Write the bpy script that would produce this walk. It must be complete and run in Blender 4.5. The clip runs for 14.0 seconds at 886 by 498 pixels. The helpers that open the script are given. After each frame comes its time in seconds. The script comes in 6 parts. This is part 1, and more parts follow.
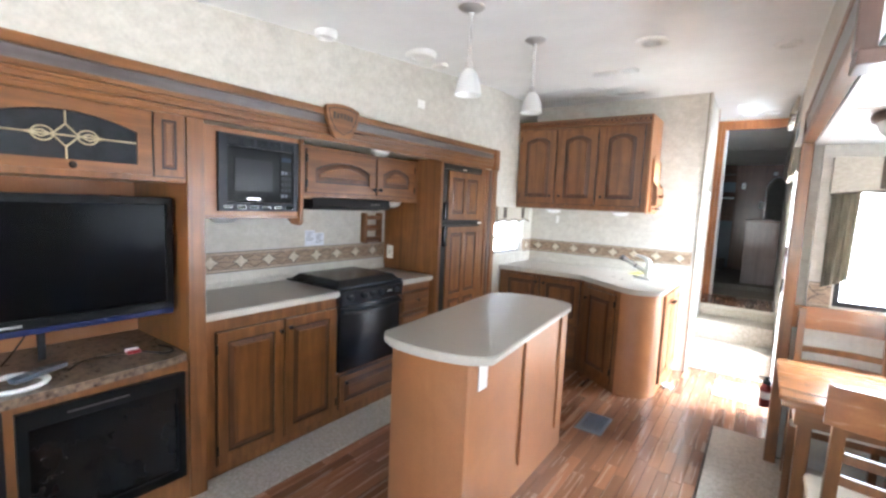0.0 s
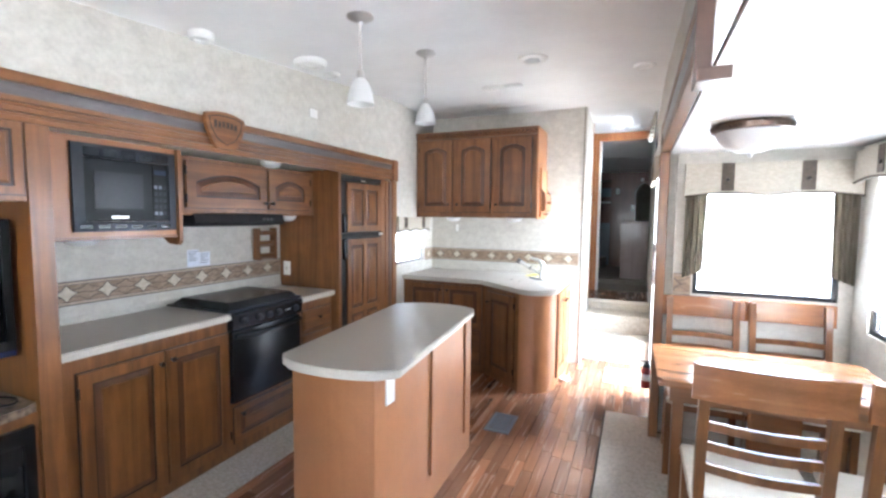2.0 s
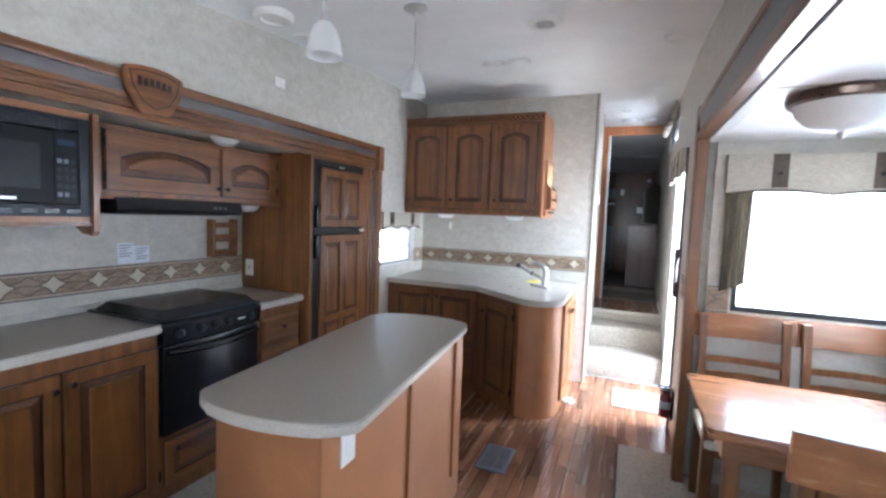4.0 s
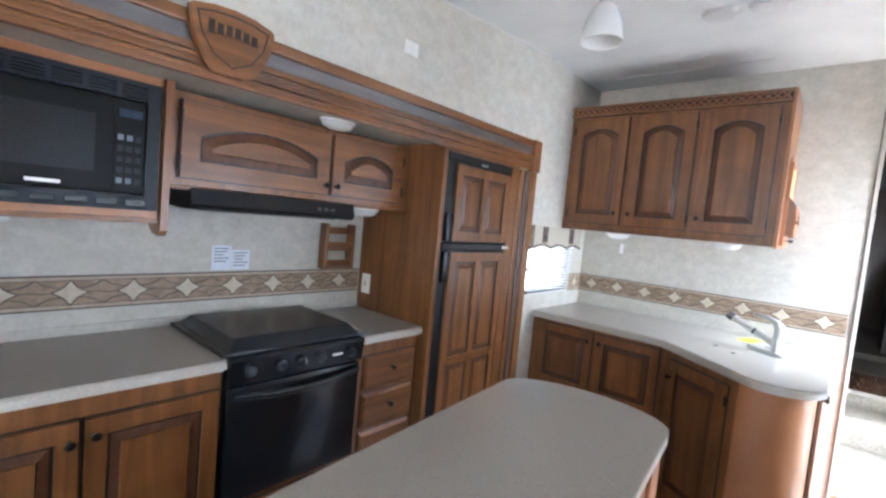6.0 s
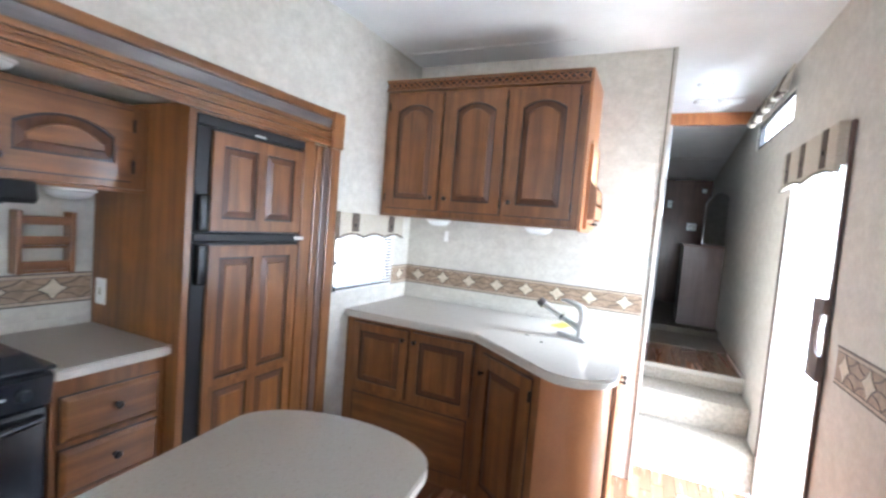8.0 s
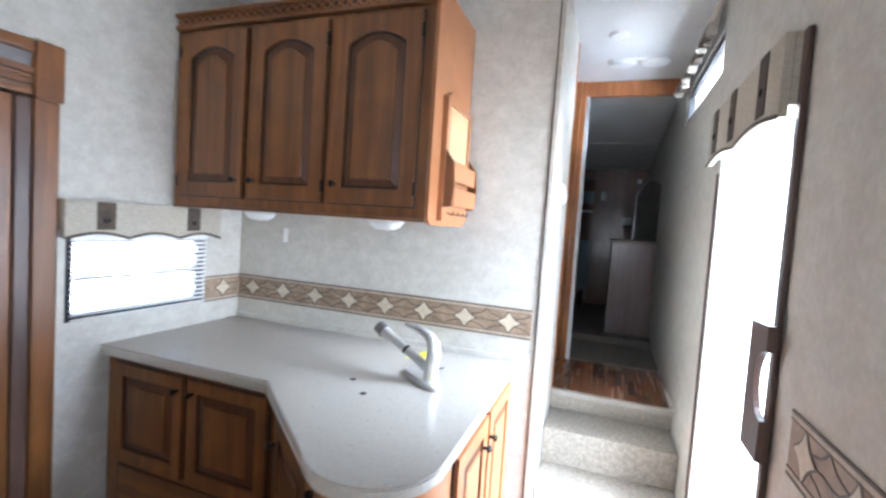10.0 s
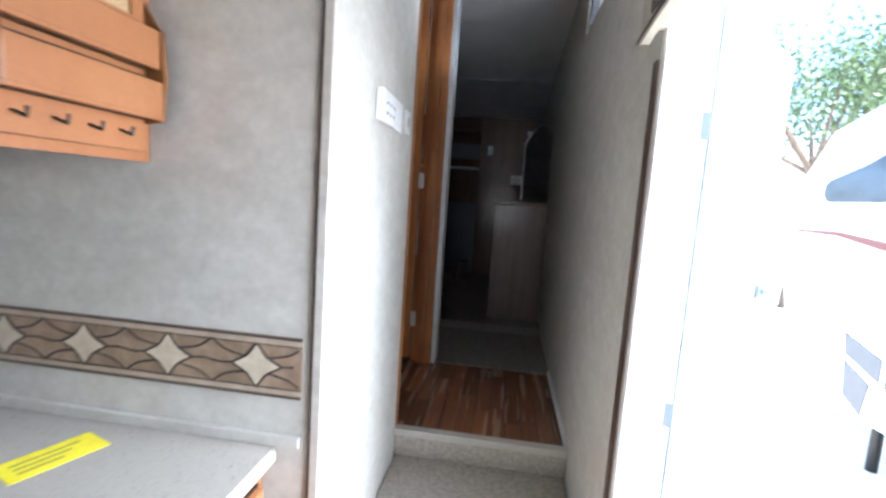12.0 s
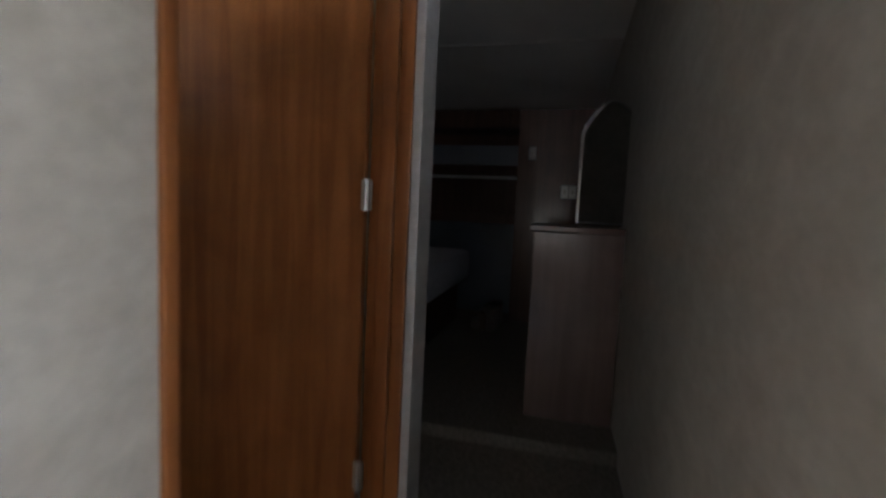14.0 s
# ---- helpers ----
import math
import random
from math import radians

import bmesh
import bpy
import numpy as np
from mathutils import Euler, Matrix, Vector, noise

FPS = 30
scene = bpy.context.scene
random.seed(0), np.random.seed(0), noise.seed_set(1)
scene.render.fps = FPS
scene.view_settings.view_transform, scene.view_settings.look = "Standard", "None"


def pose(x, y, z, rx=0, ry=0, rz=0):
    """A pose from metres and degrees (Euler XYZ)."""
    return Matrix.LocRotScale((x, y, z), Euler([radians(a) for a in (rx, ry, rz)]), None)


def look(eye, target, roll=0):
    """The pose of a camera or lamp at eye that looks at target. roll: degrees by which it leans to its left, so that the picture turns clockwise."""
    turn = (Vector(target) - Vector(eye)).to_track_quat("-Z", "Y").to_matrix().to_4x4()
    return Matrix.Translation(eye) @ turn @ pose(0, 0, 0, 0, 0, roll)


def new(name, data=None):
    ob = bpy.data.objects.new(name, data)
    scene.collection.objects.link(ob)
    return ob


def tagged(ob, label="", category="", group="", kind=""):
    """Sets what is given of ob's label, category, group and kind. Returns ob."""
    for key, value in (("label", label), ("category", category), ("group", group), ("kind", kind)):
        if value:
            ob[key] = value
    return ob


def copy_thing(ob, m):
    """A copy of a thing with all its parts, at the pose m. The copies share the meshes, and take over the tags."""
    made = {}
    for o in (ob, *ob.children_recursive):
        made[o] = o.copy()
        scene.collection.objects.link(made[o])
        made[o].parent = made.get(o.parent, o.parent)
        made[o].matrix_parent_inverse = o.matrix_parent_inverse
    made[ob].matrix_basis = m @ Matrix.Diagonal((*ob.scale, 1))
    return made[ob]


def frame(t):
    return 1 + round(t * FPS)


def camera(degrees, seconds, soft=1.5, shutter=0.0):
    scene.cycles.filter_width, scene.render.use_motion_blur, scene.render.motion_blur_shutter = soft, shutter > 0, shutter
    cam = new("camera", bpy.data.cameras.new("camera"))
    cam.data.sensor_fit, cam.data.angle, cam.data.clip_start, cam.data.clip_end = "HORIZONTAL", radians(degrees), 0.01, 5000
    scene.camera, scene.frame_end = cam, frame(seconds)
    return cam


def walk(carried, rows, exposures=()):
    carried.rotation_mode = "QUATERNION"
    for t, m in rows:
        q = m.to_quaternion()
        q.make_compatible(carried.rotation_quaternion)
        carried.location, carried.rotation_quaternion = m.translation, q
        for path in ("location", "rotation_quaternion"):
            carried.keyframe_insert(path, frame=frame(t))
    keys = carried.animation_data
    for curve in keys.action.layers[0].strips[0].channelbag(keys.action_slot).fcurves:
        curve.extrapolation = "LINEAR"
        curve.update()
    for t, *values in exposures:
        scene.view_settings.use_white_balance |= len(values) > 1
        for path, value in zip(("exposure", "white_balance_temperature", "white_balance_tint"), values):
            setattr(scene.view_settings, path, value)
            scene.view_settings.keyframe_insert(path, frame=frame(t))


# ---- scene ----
cam = camera(89.3, 14.0, 2.6, 0.4)
PATH = [
    (0, (0.673, 0.188, 1.511), (-0.482, 1.808, 1.307), 2.5),
    (0.5, (0.653, 0.179, 1.511), (-0.467, 1.827, 1.343), 2.6),
    (1, (0.652, 0.18, 1.511), (-0.457, 1.837, 1.352), 2.9),
    (1.5, (0.683, 0.199, 1.51), (-0.313, 1.927, 1.372), 1.3),
    (2, (0.677, 0.217, 1.508), (-0.113, 2.049, 1.363), 0.6),
    (4.5, (0.397, 0.963, 1.464), (-0.379, 2.801, 1.323), 2.5),
    (5, (0.288, 1.221, 1.455), (-0.775, 2.915, 1.418), 5.3),
    (5.5, (0.2, 1.367, 1.465), (-1.08, 2.9, 1.355), 6.1),
    (6, (0.047, 1.446, 1.483), (-1.264, 2.95, 1.35), 5.4),
    (6.5, (-0.022, 1.502, 1.501), (-1.324, 3.009, 1.316), 5.3),
    (7, (-0.045, 1.592, 1.491), (-1.115, 3.268, 1.271), 3.8),
    (7.5, (0.052, 1.803, 1.499), (-0.913, 3.549, 1.357), 6.6),
    (8, (0.158, 1.999, 1.487), (-0.68, 3.81, 1.367), 4.7),
    (10.5, (0.443, 3.259, 1.497), (-0.126, 5.173, 1.385), 3.7),
    (11, (0.459, 3.53, 1.473), (0.156, 5.5, 1.307), 1.7),
    (11.5, (0.543, 3.819, 1.456), (0.206, 5.783, 1.289), 4.9),
    (12, (0.533, 4.097, 1.461), (0.276, 6.067, 1.233), 3.9),
    (12.5, (0.495, 4.359, 1.46), (0.383, 6.337, 1.187), 1.6),
    (13, (0.556, 4.625, 1.44), (0.308, 6.587, 1.138), 2.4),
    (13.5, (0.593, 5.018, 1.47), (0.208, 6.952, 1.138), 3.2),
    (14, (0.557, 5.377, 1.511), (0.073, 7.31, 1.339), 2.7),
]
EXPOSURES = [(0.0, 5.18, 5950, 10), (2.0, 5.18, 5700, 10), (4.5, 4.37, 5450, 10), (5.5, 4.54, 5450, 10), (6.5, 5.17, 5650, 10), (8.0, 5.22, 5550, 10), (10.5, 4.36, 5450, 10), (11.0, 4.15, 5550, 11), (12.0, 3.70, 5650, 11), (12.5, 3.34, 5800, 11), (13.0, 2.96, 5850, 11), (13.5, 2.74, 5900, 12), (14.0, 2.92, 6250, 13)]
walk(cam, [(t, look(eye, target, roll)) for t, eye, target, roll in PATH], EXPOSURES)

# ---- world and light ----
world = bpy.data.worlds.new("sky")
scene.world = world
world.use_nodes = True
wn = world.node_tree
sky = wn.nodes.new("ShaderNodeTexSky")
sky.sky_type, sky.sun_disc = "NISHITA", False
sky.sun_elevation, sky.sun_rotation = radians(66), radians(169)
wn.links.new(sky.outputs[0], wn.nodes["Background"].inputs[0])
wn.nodes["Background"].inputs[1].default_value = 0.06


def lamp(name, kind, m, power, size=(1, 1), colour=(1, 1, 1), angle=0.0):
    d = bpy.data.lights.new(name, kind)
    d.energy, d.color = power, colour
    if kind == "AREA":
        d.shape, d.size, d.size_y = "RECTANGLE", size[0], size[1]
    if kind == "SUN":
        d.angle = angle
    ob = new(name, d)
    ob.matrix_world = m
    return ob


lamp("sun", "SUN", look((1.2, -6, 14), (0, 0, 0)), 3.0, colour=(1, 0.95, 0.88), angle=radians(0.6))
SKYCOL = (0.84, 0.92, 1.0)
lamp("dining_window_light", "AREA", look((1.415, 3.68, 1.35), (1.415, 0, 1.2)), 0.36, (0.76, 0.66), SKYCOL)
lamp("side_window_light", "AREA", look((1.95, 2.65, 1.33), (0, 2.65, 1.2)), 0.42, (1.5, 0.9), SKYCOL)
lamp("kitchen_window_light", "AREA", look((-1.62, 4.40, 1.2), (0, 4.4, 1.0)), 0.1, (0.6, 0.32), SKYCOL)
lamp("transom_window_light", "AREA", look((0.945, 5.83, 2.36), (0, 5.83, 1.5)), 0.22, (1.0, 0.18), SKYCOL)
# Added fill lamp outside, above the door, standing in for skylight on the steps.
lamp("added_door_sky_fill", "AREA", look((2.15, 4.9, 3.1), (0.6, 4.85, 0.3)), 56, (1.7, 1.8), SKYCOL)
# Added upright panel lamp, out of view, for brightness bounced off yard and trailer.
lamp("added_door_bounce_fill", "AREA", look((2.6, 4.4, 1.35), (0.5, 5.0, 0.9)), 14, (2.2, 2.0), (0.95, 0.97, 1.0))
# Added fill lamp behind the camera, at a supposed opening in the rear wall.
lamp("added_rear_fill", "AREA", look((0.2, -2.40, 1.3), (0.1, 0, 1.1)), 0.42, (1.9, 0.9), SKYCOL)
lamp("sofa_window_light", "AREA", look((1.95, -0.3, 1.33), (0, -0.3, 1.2)), 0.28, (1.6, 0.9), SKYCOL)


# ---- materials ----
def nodes_of(name):
    m = bpy.data.materials.new(name)
    m.use_nodes = True
    return m, m.node_tree, m.node_tree.nodes["Principled BSDF"]


def surface(name, a, b=None, scale=(8, 8, 8), rough=0.5, metal=0.0, bump=0.05, fine=60.0, spread=0.06, contrast=(0.35, 0.65), coat=0.0, detail=6.0, bump_dist=0.01, distort=0.0):
    """Two colours mixed by a stretched noise in the place's own metres, a finer grain over it, and a bump from both."""
    m, t, p = nodes_of(name)
    b = b or a
    geo = t.nodes.new("ShaderNodeNewGeometry")
    info = t.nodes.new("ShaderNodeObjectInfo")
    mul = t.nodes.new("ShaderNodeVectorMath")
    mul.operation = "MULTIPLY_ADD"
    mul.inputs[1].default_value = scale
    off = t.nodes.new("ShaderNodeVectorMath")
    off.operation = "SCALE"
    off.inputs[0].default_value = (17.0, 9.0, 23.0)
    t.links.new(info.outputs["Random"], off.inputs["Scale"])
    t.links.new(geo.outputs["Position"], mul.inputs[0])
    t.links.new(off.outputs[0], mul.inputs[2])
    n1 = t.nodes.new("ShaderNodeTexNoise")
    n1.inputs["Scale"].default_value, n1.inputs["Detail"].default_value = 1.0, detail
    n1.inputs["Distortion"].default_value = distort
    t.links.new(mul.outputs[0], n1.inputs["Vector"])
    n2 = t.nodes.new("ShaderNodeTexNoise")
    n2.inputs["Scale"].default_value, n2.inputs["Detail"].default_value = fine, 3.0
    t.links.new(geo.outputs["Position"], n2.inputs["Vector"])
    ramp = t.nodes.new("ShaderNodeValToRGB")
    ramp.color_ramp.elements[0].position, ramp.color_ramp.elements[1].position = contrast
    ramp.color_ramp.elements[0].color, ramp.color_ramp.elements[1].color = (*b, 1), (*a, 1)
    t.links.new(n1.outputs["Fac"], ramp.inputs["Fac"])
    hsv = t.nodes.new("ShaderNodeHueSaturation")
    rng = t.nodes.new("ShaderNodeMapRange")
    rng.inputs["From Min"].default_value, rng.inputs["From Max"].default_value = 0.2, 0.8
    rng.inputs["To Min"].default_value, rng.inputs["To Max"].default_value = 1 - spread, 1 + spread
    t.links.new(n2.outputs["Fac"], rng.inputs["Value"])
    t.links.new(rng.outputs[0], hsv.inputs["Value"])
    t.links.new(ramp.outputs[0], hsv.inputs["Color"])
    t.links.new(hsv.outputs[0], p.inputs["Base Color"])
    rr = t.nodes.new("ShaderNodeMapRange")
    rr.inputs["To Min"].default_value, rr.inputs["To Max"].default_value = max(0.02, rough - 0.08), min(1, rough + 0.08)
    t.links.new(n1.outputs["Fac"], rr.inputs["Value"])
    t.links.new(rr.outputs[0], p.inputs["Roughness"])
    p.inputs["Metallic"].default_value = metal
    p.inputs["Coat Weight"].default_value = coat
    p.inputs["Coat Roughness"].default_value = 0.15
    if bump:
        add = t.nodes.new("ShaderNodeMath")
        add.operation = "ADD"
        t.links.new(n1.outputs["Fac"], add.inputs[0])
        t.links.new(n2.outputs["Fac"], add.inputs[1])
        bp = t.nodes.new("ShaderNodeBump")
        bp.inputs["Strength"].default_value, bp.inputs["Distance"].default_value = bump, bump_dist
        t.links.new(add.outputs[0], bp.inputs["Height"])
        t.links.new(bp.outputs[0], p.inputs["Normal"])
    return m


def wood(name, a, b, along, rough=0.38, coat=0.32, contrast=(0.3, 0.7), blotch=0.16):
    """Streaks along the grain, and broad uneven patches of stain over them."""
    s = [26, 26, 26]
    s["xyz".index(along)] = 1.6
    m = surface(name, a, b, tuple(s), rough, bump=0.06, fine=120, spread=0.08, contrast=contrast, coat=coat, detail=8, bump_dist=0.003, distort=0.6)
    t = m.node_tree
    p = t.nodes["Principled BSDF"]
    src = p.inputs["Base Color"].links[0].from_socket
    geo = t.nodes.new("ShaderNodeNewGeometry")
    no = t.nodes.new("ShaderNodeTexNoise")
    no.inputs["Scale"].default_value, no.inputs["Detail"].default_value, no.inputs["Distortion"].default_value = 5.5, 4.0, 0.8
    t.links.new(geo.outputs["Position"], no.inputs["Vector"])
    rng = t.nodes.new("ShaderNodeMapRange")
    rng.inputs["From Min"].default_value, rng.inputs["From Max"].default_value = 0.3, 0.7
    rng.inputs["To Min"].default_value, rng.inputs["To Max"].default_value = 1 - blotch, 1 + blotch
    t.links.new(no.outputs["Fac"], rng.inputs["Value"])
    h = t.nodes.new("ShaderNodeHueSaturation")
    t.links.new(rng.outputs[0], h.inputs["Value"])
    t.links.new(src, h.inputs["Color"])
    t.links.new(h.outputs[0], p.inputs["Base Color"])
    return m


OAK_A, OAK_B = (0.218, 0.086, 0.0235), (0.112, 0.042, 0.0112)
M_OAK = wood("oak_upright_grain", OAK_A, OAK_B, "z")
M_OAKY = wood("oak_level_grain", OAK_A, OAK_B, "y")
M_OAKX = wood("oak_cross_grain", OAK_A, OAK_B, "x")
M_GLAZE = wood("dark_glaze_in_grooves", (0.022, 0.009, 0.004), (0.012, 0.005, 0.0025), "z", 0.45)
M_GLAZE2 = wood("glazed_bevel", (0.115, 0.040, 0.0125), (0.060, 0.020, 0.0065), "z", 0.42, 0.08)
M_LIGHTOAK = wood("light_oak_veneer", (0.345, 0.145, 0.055), (0.305, 0.124, 0.046), "z", 0.40, 0.2, (0.15, 0.85), 0.08)
M_BATTEN = wood("oak_batten", (0.29, 0.115, 0.040), (0.245, 0.094, 0.032), "z", 0.40, 0.2, (0.15, 0.85), 0.08)
M_DOORWOOD = wood("cherry_door_veneer", (0.41, 0.155, 0.048), (0.25, 0.085, 0.024), "z", 0.33)
M_TABLE = wood("table_oak", (0.33, 0.14, 0.055), (0.22, 0.085, 0.03), "x", 0.25, 0.4)
M_DARKWOOD = wood("dark_walnut_panel", (0.12, 0.055, 0.035), (0.07, 0.03, 0.018), "z", 0.5)
M_GREIGE = wood("greige_wood_veneer", (0.15, 0.095, 0.08), (0.11, 0.068, 0.056), "z", 0.5)
M_TRIM = wood("brown_vinyl_trim", (0.115, 0.066, 0.048), (0.075, 0.041, 0.030), "z", 0.4)
M_WALL = surface("mottled_beige_wallboard", (0.545, 0.52, 0.46), (0.462, 0.437, 0.38), (13, 13, 18), 0.55, bump=0.10, fine=55, spread=0.10, contrast=(0.34, 0.68), bump_dist=0.004, detail=7, distort=0.3)
M_CEIL = surface("white_ceiling_vinyl", (0.80, 0.80, 0.79), (0.75, 0.75, 0.74), (4, 4, 4), 0.42, bump=0.02, fine=30, spread=0.02)
M_TOP = surface("taupe_speckled_laminate", (0.37, 0.335, 0.285), (0.30, 0.27, 0.225), (160, 160, 160), 0.30, bump=0.01, fine=400, spread=0.05, contrast=(0.2, 0.8))
M_TOPEDGE = surface("pale_laminate_edge", (0.50, 0.465, 0.405), (0.43, 0.395, 0.34), (120, 120, 120), 0.35, bump=0.01, fine=300, spread=0.06)
M_SHELF = surface("brown_granite_laminate", (0.22, 0.16, 0.11), (0.06, 0.04, 0.03), (45, 45, 45), 0.3, bump=0.01, fine=150, spread=0.2)
M_BLACK = surface("black_enamel", (0.010, 0.0105, 0.0125), None, (5, 5, 5), 0.27, bump=0.0)
M_BLACKPL = surface("black_plastic", (0.006, 0.0063, 0.0075), (0.004, 0.004, 0.005), (30, 30, 30), 0.42, bump=0.03, fine=300)
M_SLATE = surface("dark_grey_moulded_band", (0.13, 0.113, 0.108), (0.075, 0.064, 0.062), (30, 3, 30), 0.33, bump=0.03)
M_SCREEN = surface("tv_screen", (0.0015, 0.0015, 0.002), None, (3, 3, 3), 0.16, bump=0.0)
M_FIREGLASS = surface("fireplace_glass", (0.008, 0.008, 0.0075), (0.004, 0.004, 0.004), (5, 5, 5), 0.12, bump=0.0)
M_REMOTE = surface("blue_grey_plastic", (0.05, 0.065, 0.085), (0.04, 0.05, 0.068), (30, 30, 30), 0.4, bump=0.0)
M_SCREEN.node_tree.nodes["Principled BSDF"].inputs["Specular IOR Level"].default_value = 0.1
M_FIREGLASS.node_tree.nodes["Principled BSDF"].inputs["Specular IOR Level"].default_value = 0.2
for m_ in (M_BLACK, M_BLACKPL, M_SLATE):
    m_.node_tree.nodes["Principled BSDF"].inputs["Specular IOR Level"].default_value = 0.42
for m_, rough_ in ((M_BLACK, 0.24), (M_SCREEN, 0.16), (M_FIREGLASS, 0.12)):
    t_ = m_.node_tree
    t_.links.remove(t_.nodes["Principled BSDF"].inputs["Roughness"].links[0])
    t_.nodes["Principled BSDF"].inputs["Roughness"].default_value = rough_
M_SATINBLACK = surface("satin_black_metal", (0.0042, 0.0042, 0.0045), None, (30, 30, 30), 0.42, bump=0.0)
M_SATINBLACK.node_tree.nodes["Principled BSDF"].inputs["Specular IOR Level"].default_value = 0.18
M_MWTRIM = surface("charcoal_microwave_trim", (0.017, 0.019, 0.024), (0.013, 0.015, 0.019), (30, 30, 30), 0.4, bump=0.02, fine=300)
# Greyer than the black door: a reflection in the window, put into its colour.
M_MWGLASS = surface("microwave_window_reflection_grey", (0.014, 0.014, 0.015), (0.011, 0.011, 0.012), (200, 200, 200), 0.3, bump=0.0)
for m_ in (M_MWTRIM, M_MWGLASS):
    m_.node_tree.nodes["Principled BSDF"].inputs["Specular IOR Level"].default_value = 0.25
M_DARKNICKEL = surface("antique_bronze_rim", (0.20, 0.15, 0.12), (0.12, 0.085, 0.065), (40, 40, 40), 0.3, metal=0.85, bump=0.02)
M_BLUE = surface("blue_plastic_strip", (0.008, 0.014, 0.06), None, (3, 3, 3), 0.25, bump=0.0)
M_GLASSDARK = surface("smoked_cabinet_glass", (0.022, 0.024, 0.027), (0.03, 0.032, 0.036), (20, 20, 20), 0.15, bump=0.02, fine=100)
M_GLASSDARK.node_tree.nodes["Principled BSDF"].inputs["Specular IOR Level"].default_value = 0.25
M_BRASS = surface("pale_leaded_line", (0.55, 0.46, 0.30), (0.45, 0.37, 0.23), (50, 50, 50), 0.35, metal=0.6, bump=0.0)
M_BRONZE = surface("oil_rubbed_bronze", (0.035, 0.028, 0.024), (0.02, 0.016, 0.014), (60, 60, 60), 0.35, metal=0.7, bump=0.02)
M_STEEL = surface("brushed_nickel", (0.62, 0.61, 0.59), None, (6, 6, 6), 0.30, metal=0.75, bump=0.0)
M_WHITE = surface("white_plastic", (0.78, 0.77, 0.74), (0.72, 0.71, 0.68), (10, 10, 10), 0.35, bump=0.0)
M_WHITEVINYL = surface("white_vinyl_trim", (0.72, 0.71, 0.69), (0.66, 0.65, 0.63), (6, 6, 6), 0.4, bump=0.02)
M_PAPER = surface("printed_white_paper", (0.72, 0.75, 0.82), (0.62, 0.66, 0.74), (60, 60, 60), 0.6, bump=0.0)
M_CARPET = surface("beige_cut_pile_carpet", (0.52, 0.465, 0.385), (0.385, 0.335, 0.265), (55, 55, 55), 0.95, bump=1.0, fine=220, spread=0.25, contrast=(0.35, 0.65), bump_dist=0.012)
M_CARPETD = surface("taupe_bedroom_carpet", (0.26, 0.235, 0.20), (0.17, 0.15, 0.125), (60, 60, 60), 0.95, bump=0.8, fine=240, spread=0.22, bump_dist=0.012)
M_MAT = surface("grey_door_mat", (0.40, 0.36, 0.30), (0.30, 0.27, 0.22), (90, 30, 90), 0.95, bump=0.6, fine=220, spread=0.2)
M_FABRIC = surface("tan_valance_fabric", (0.47, 0.425, 0.345), (0.39, 0.35, 0.28), (50, 50, 120), 0.9, bump=0.3, fine=300, spread=0.12)
M_FABRICD = surface("brown_valance_stripe", (0.10, 0.075, 0.055), (0.065, 0.05, 0.036), (60, 60, 60), 0.85, bump=0.3, fine=300)
M_CURTAIN = surface("olive_brown_curtain", (0.24, 0.21, 0.155), (0.16, 0.138, 0.10), (60, 60, 10), 0.9, bump=0.4, fine=260, spread=0.12)
M_CUSHION = surface("cream_seat_vinyl", (0.66, 0.62, 0.53), (0.58, 0.54, 0.45), (14, 14, 14), 0.5, bump=0.06, fine=90)
M_BAND = surface("border_tan_stone_print", (0.33, 0.235, 0.155), (0.22, 0.15, 0.095), (24, 24, 24), 0.5, bump=0.03, fine=90, spread=0.1)
M_BANDLINE = surface("border_dark_brown_line", (0.085, 0.06, 0.045), (0.06, 0.042, 0.03), (30, 30, 30), 0.5, bump=0.0)
M_STRIP = surface("border_pale_tan_strip", (0.45, 0.36, 0.27), (0.36, 0.28, 0.20), (30, 30, 30), 0.5, bump=0.0)
M_DIAMOND = surface("border_cream_diamond", (0.56, 0.48, 0.36), (0.46, 0.385, 0.28), (40, 40, 40), 0.5, bump=0.02)
# Ground colour lightened so that more daylight bounces in through the door.
M_OUTGROUND = surface("yard_lightened_for_bounce", (0.68, 0.66, 0.61), (0.56, 0.54, 0.49), (3, 3, 3), 0.9, bump=0.4, fine=40)
M_GEL = surface("white_gelcoat", (0.80, 0.80, 0.79), (0.76, 0.76, 0.75), (1, 1, 1), 0.25, bump=0.0)
M_TINT = surface("tinted_trailer_glass", (0.06, 0.085, 0.125), (0.03, 0.045, 0.07), (1.5, 1.5, 3), 0.08, bump=0.0)
M_STRIPE = surface("red_trailer_stripe", (0.11, 0.012, 0.014), None, (2, 2, 2), 0.3, bump=0.0)
M_GREYPAINT = surface("grey_trailer_skirt", (0.15, 0.17, 0.20), (0.12, 0.14, 0.17), (3, 3, 3), 0.35, bump=0.0)
M_SKIRT = surface("slate_grey_trailer_paint", (0.065, 0.075, 0.092), (0.05, 0.058, 0.072), (3, 3, 3), 0.4, bump=0.0)
M_LEAF = surface("tree_leaf", (0.045, 0.08, 0.022), (0.025, 0.05, 0.012), (6, 6, 6), 0.6, bump=0.0)
M_BARK = surface("tree_bark", (0.12, 0.09, 0.065), (0.07, 0.05, 0.035), (12, 12, 3), 0.9, bump=0.6)
M_YELLOW = surface("yellow_paper_tag", (0.80, 0.68, 0.03), (0.72, 0.58, 0.02), (40, 40, 40), 0.6, bump=0.0)
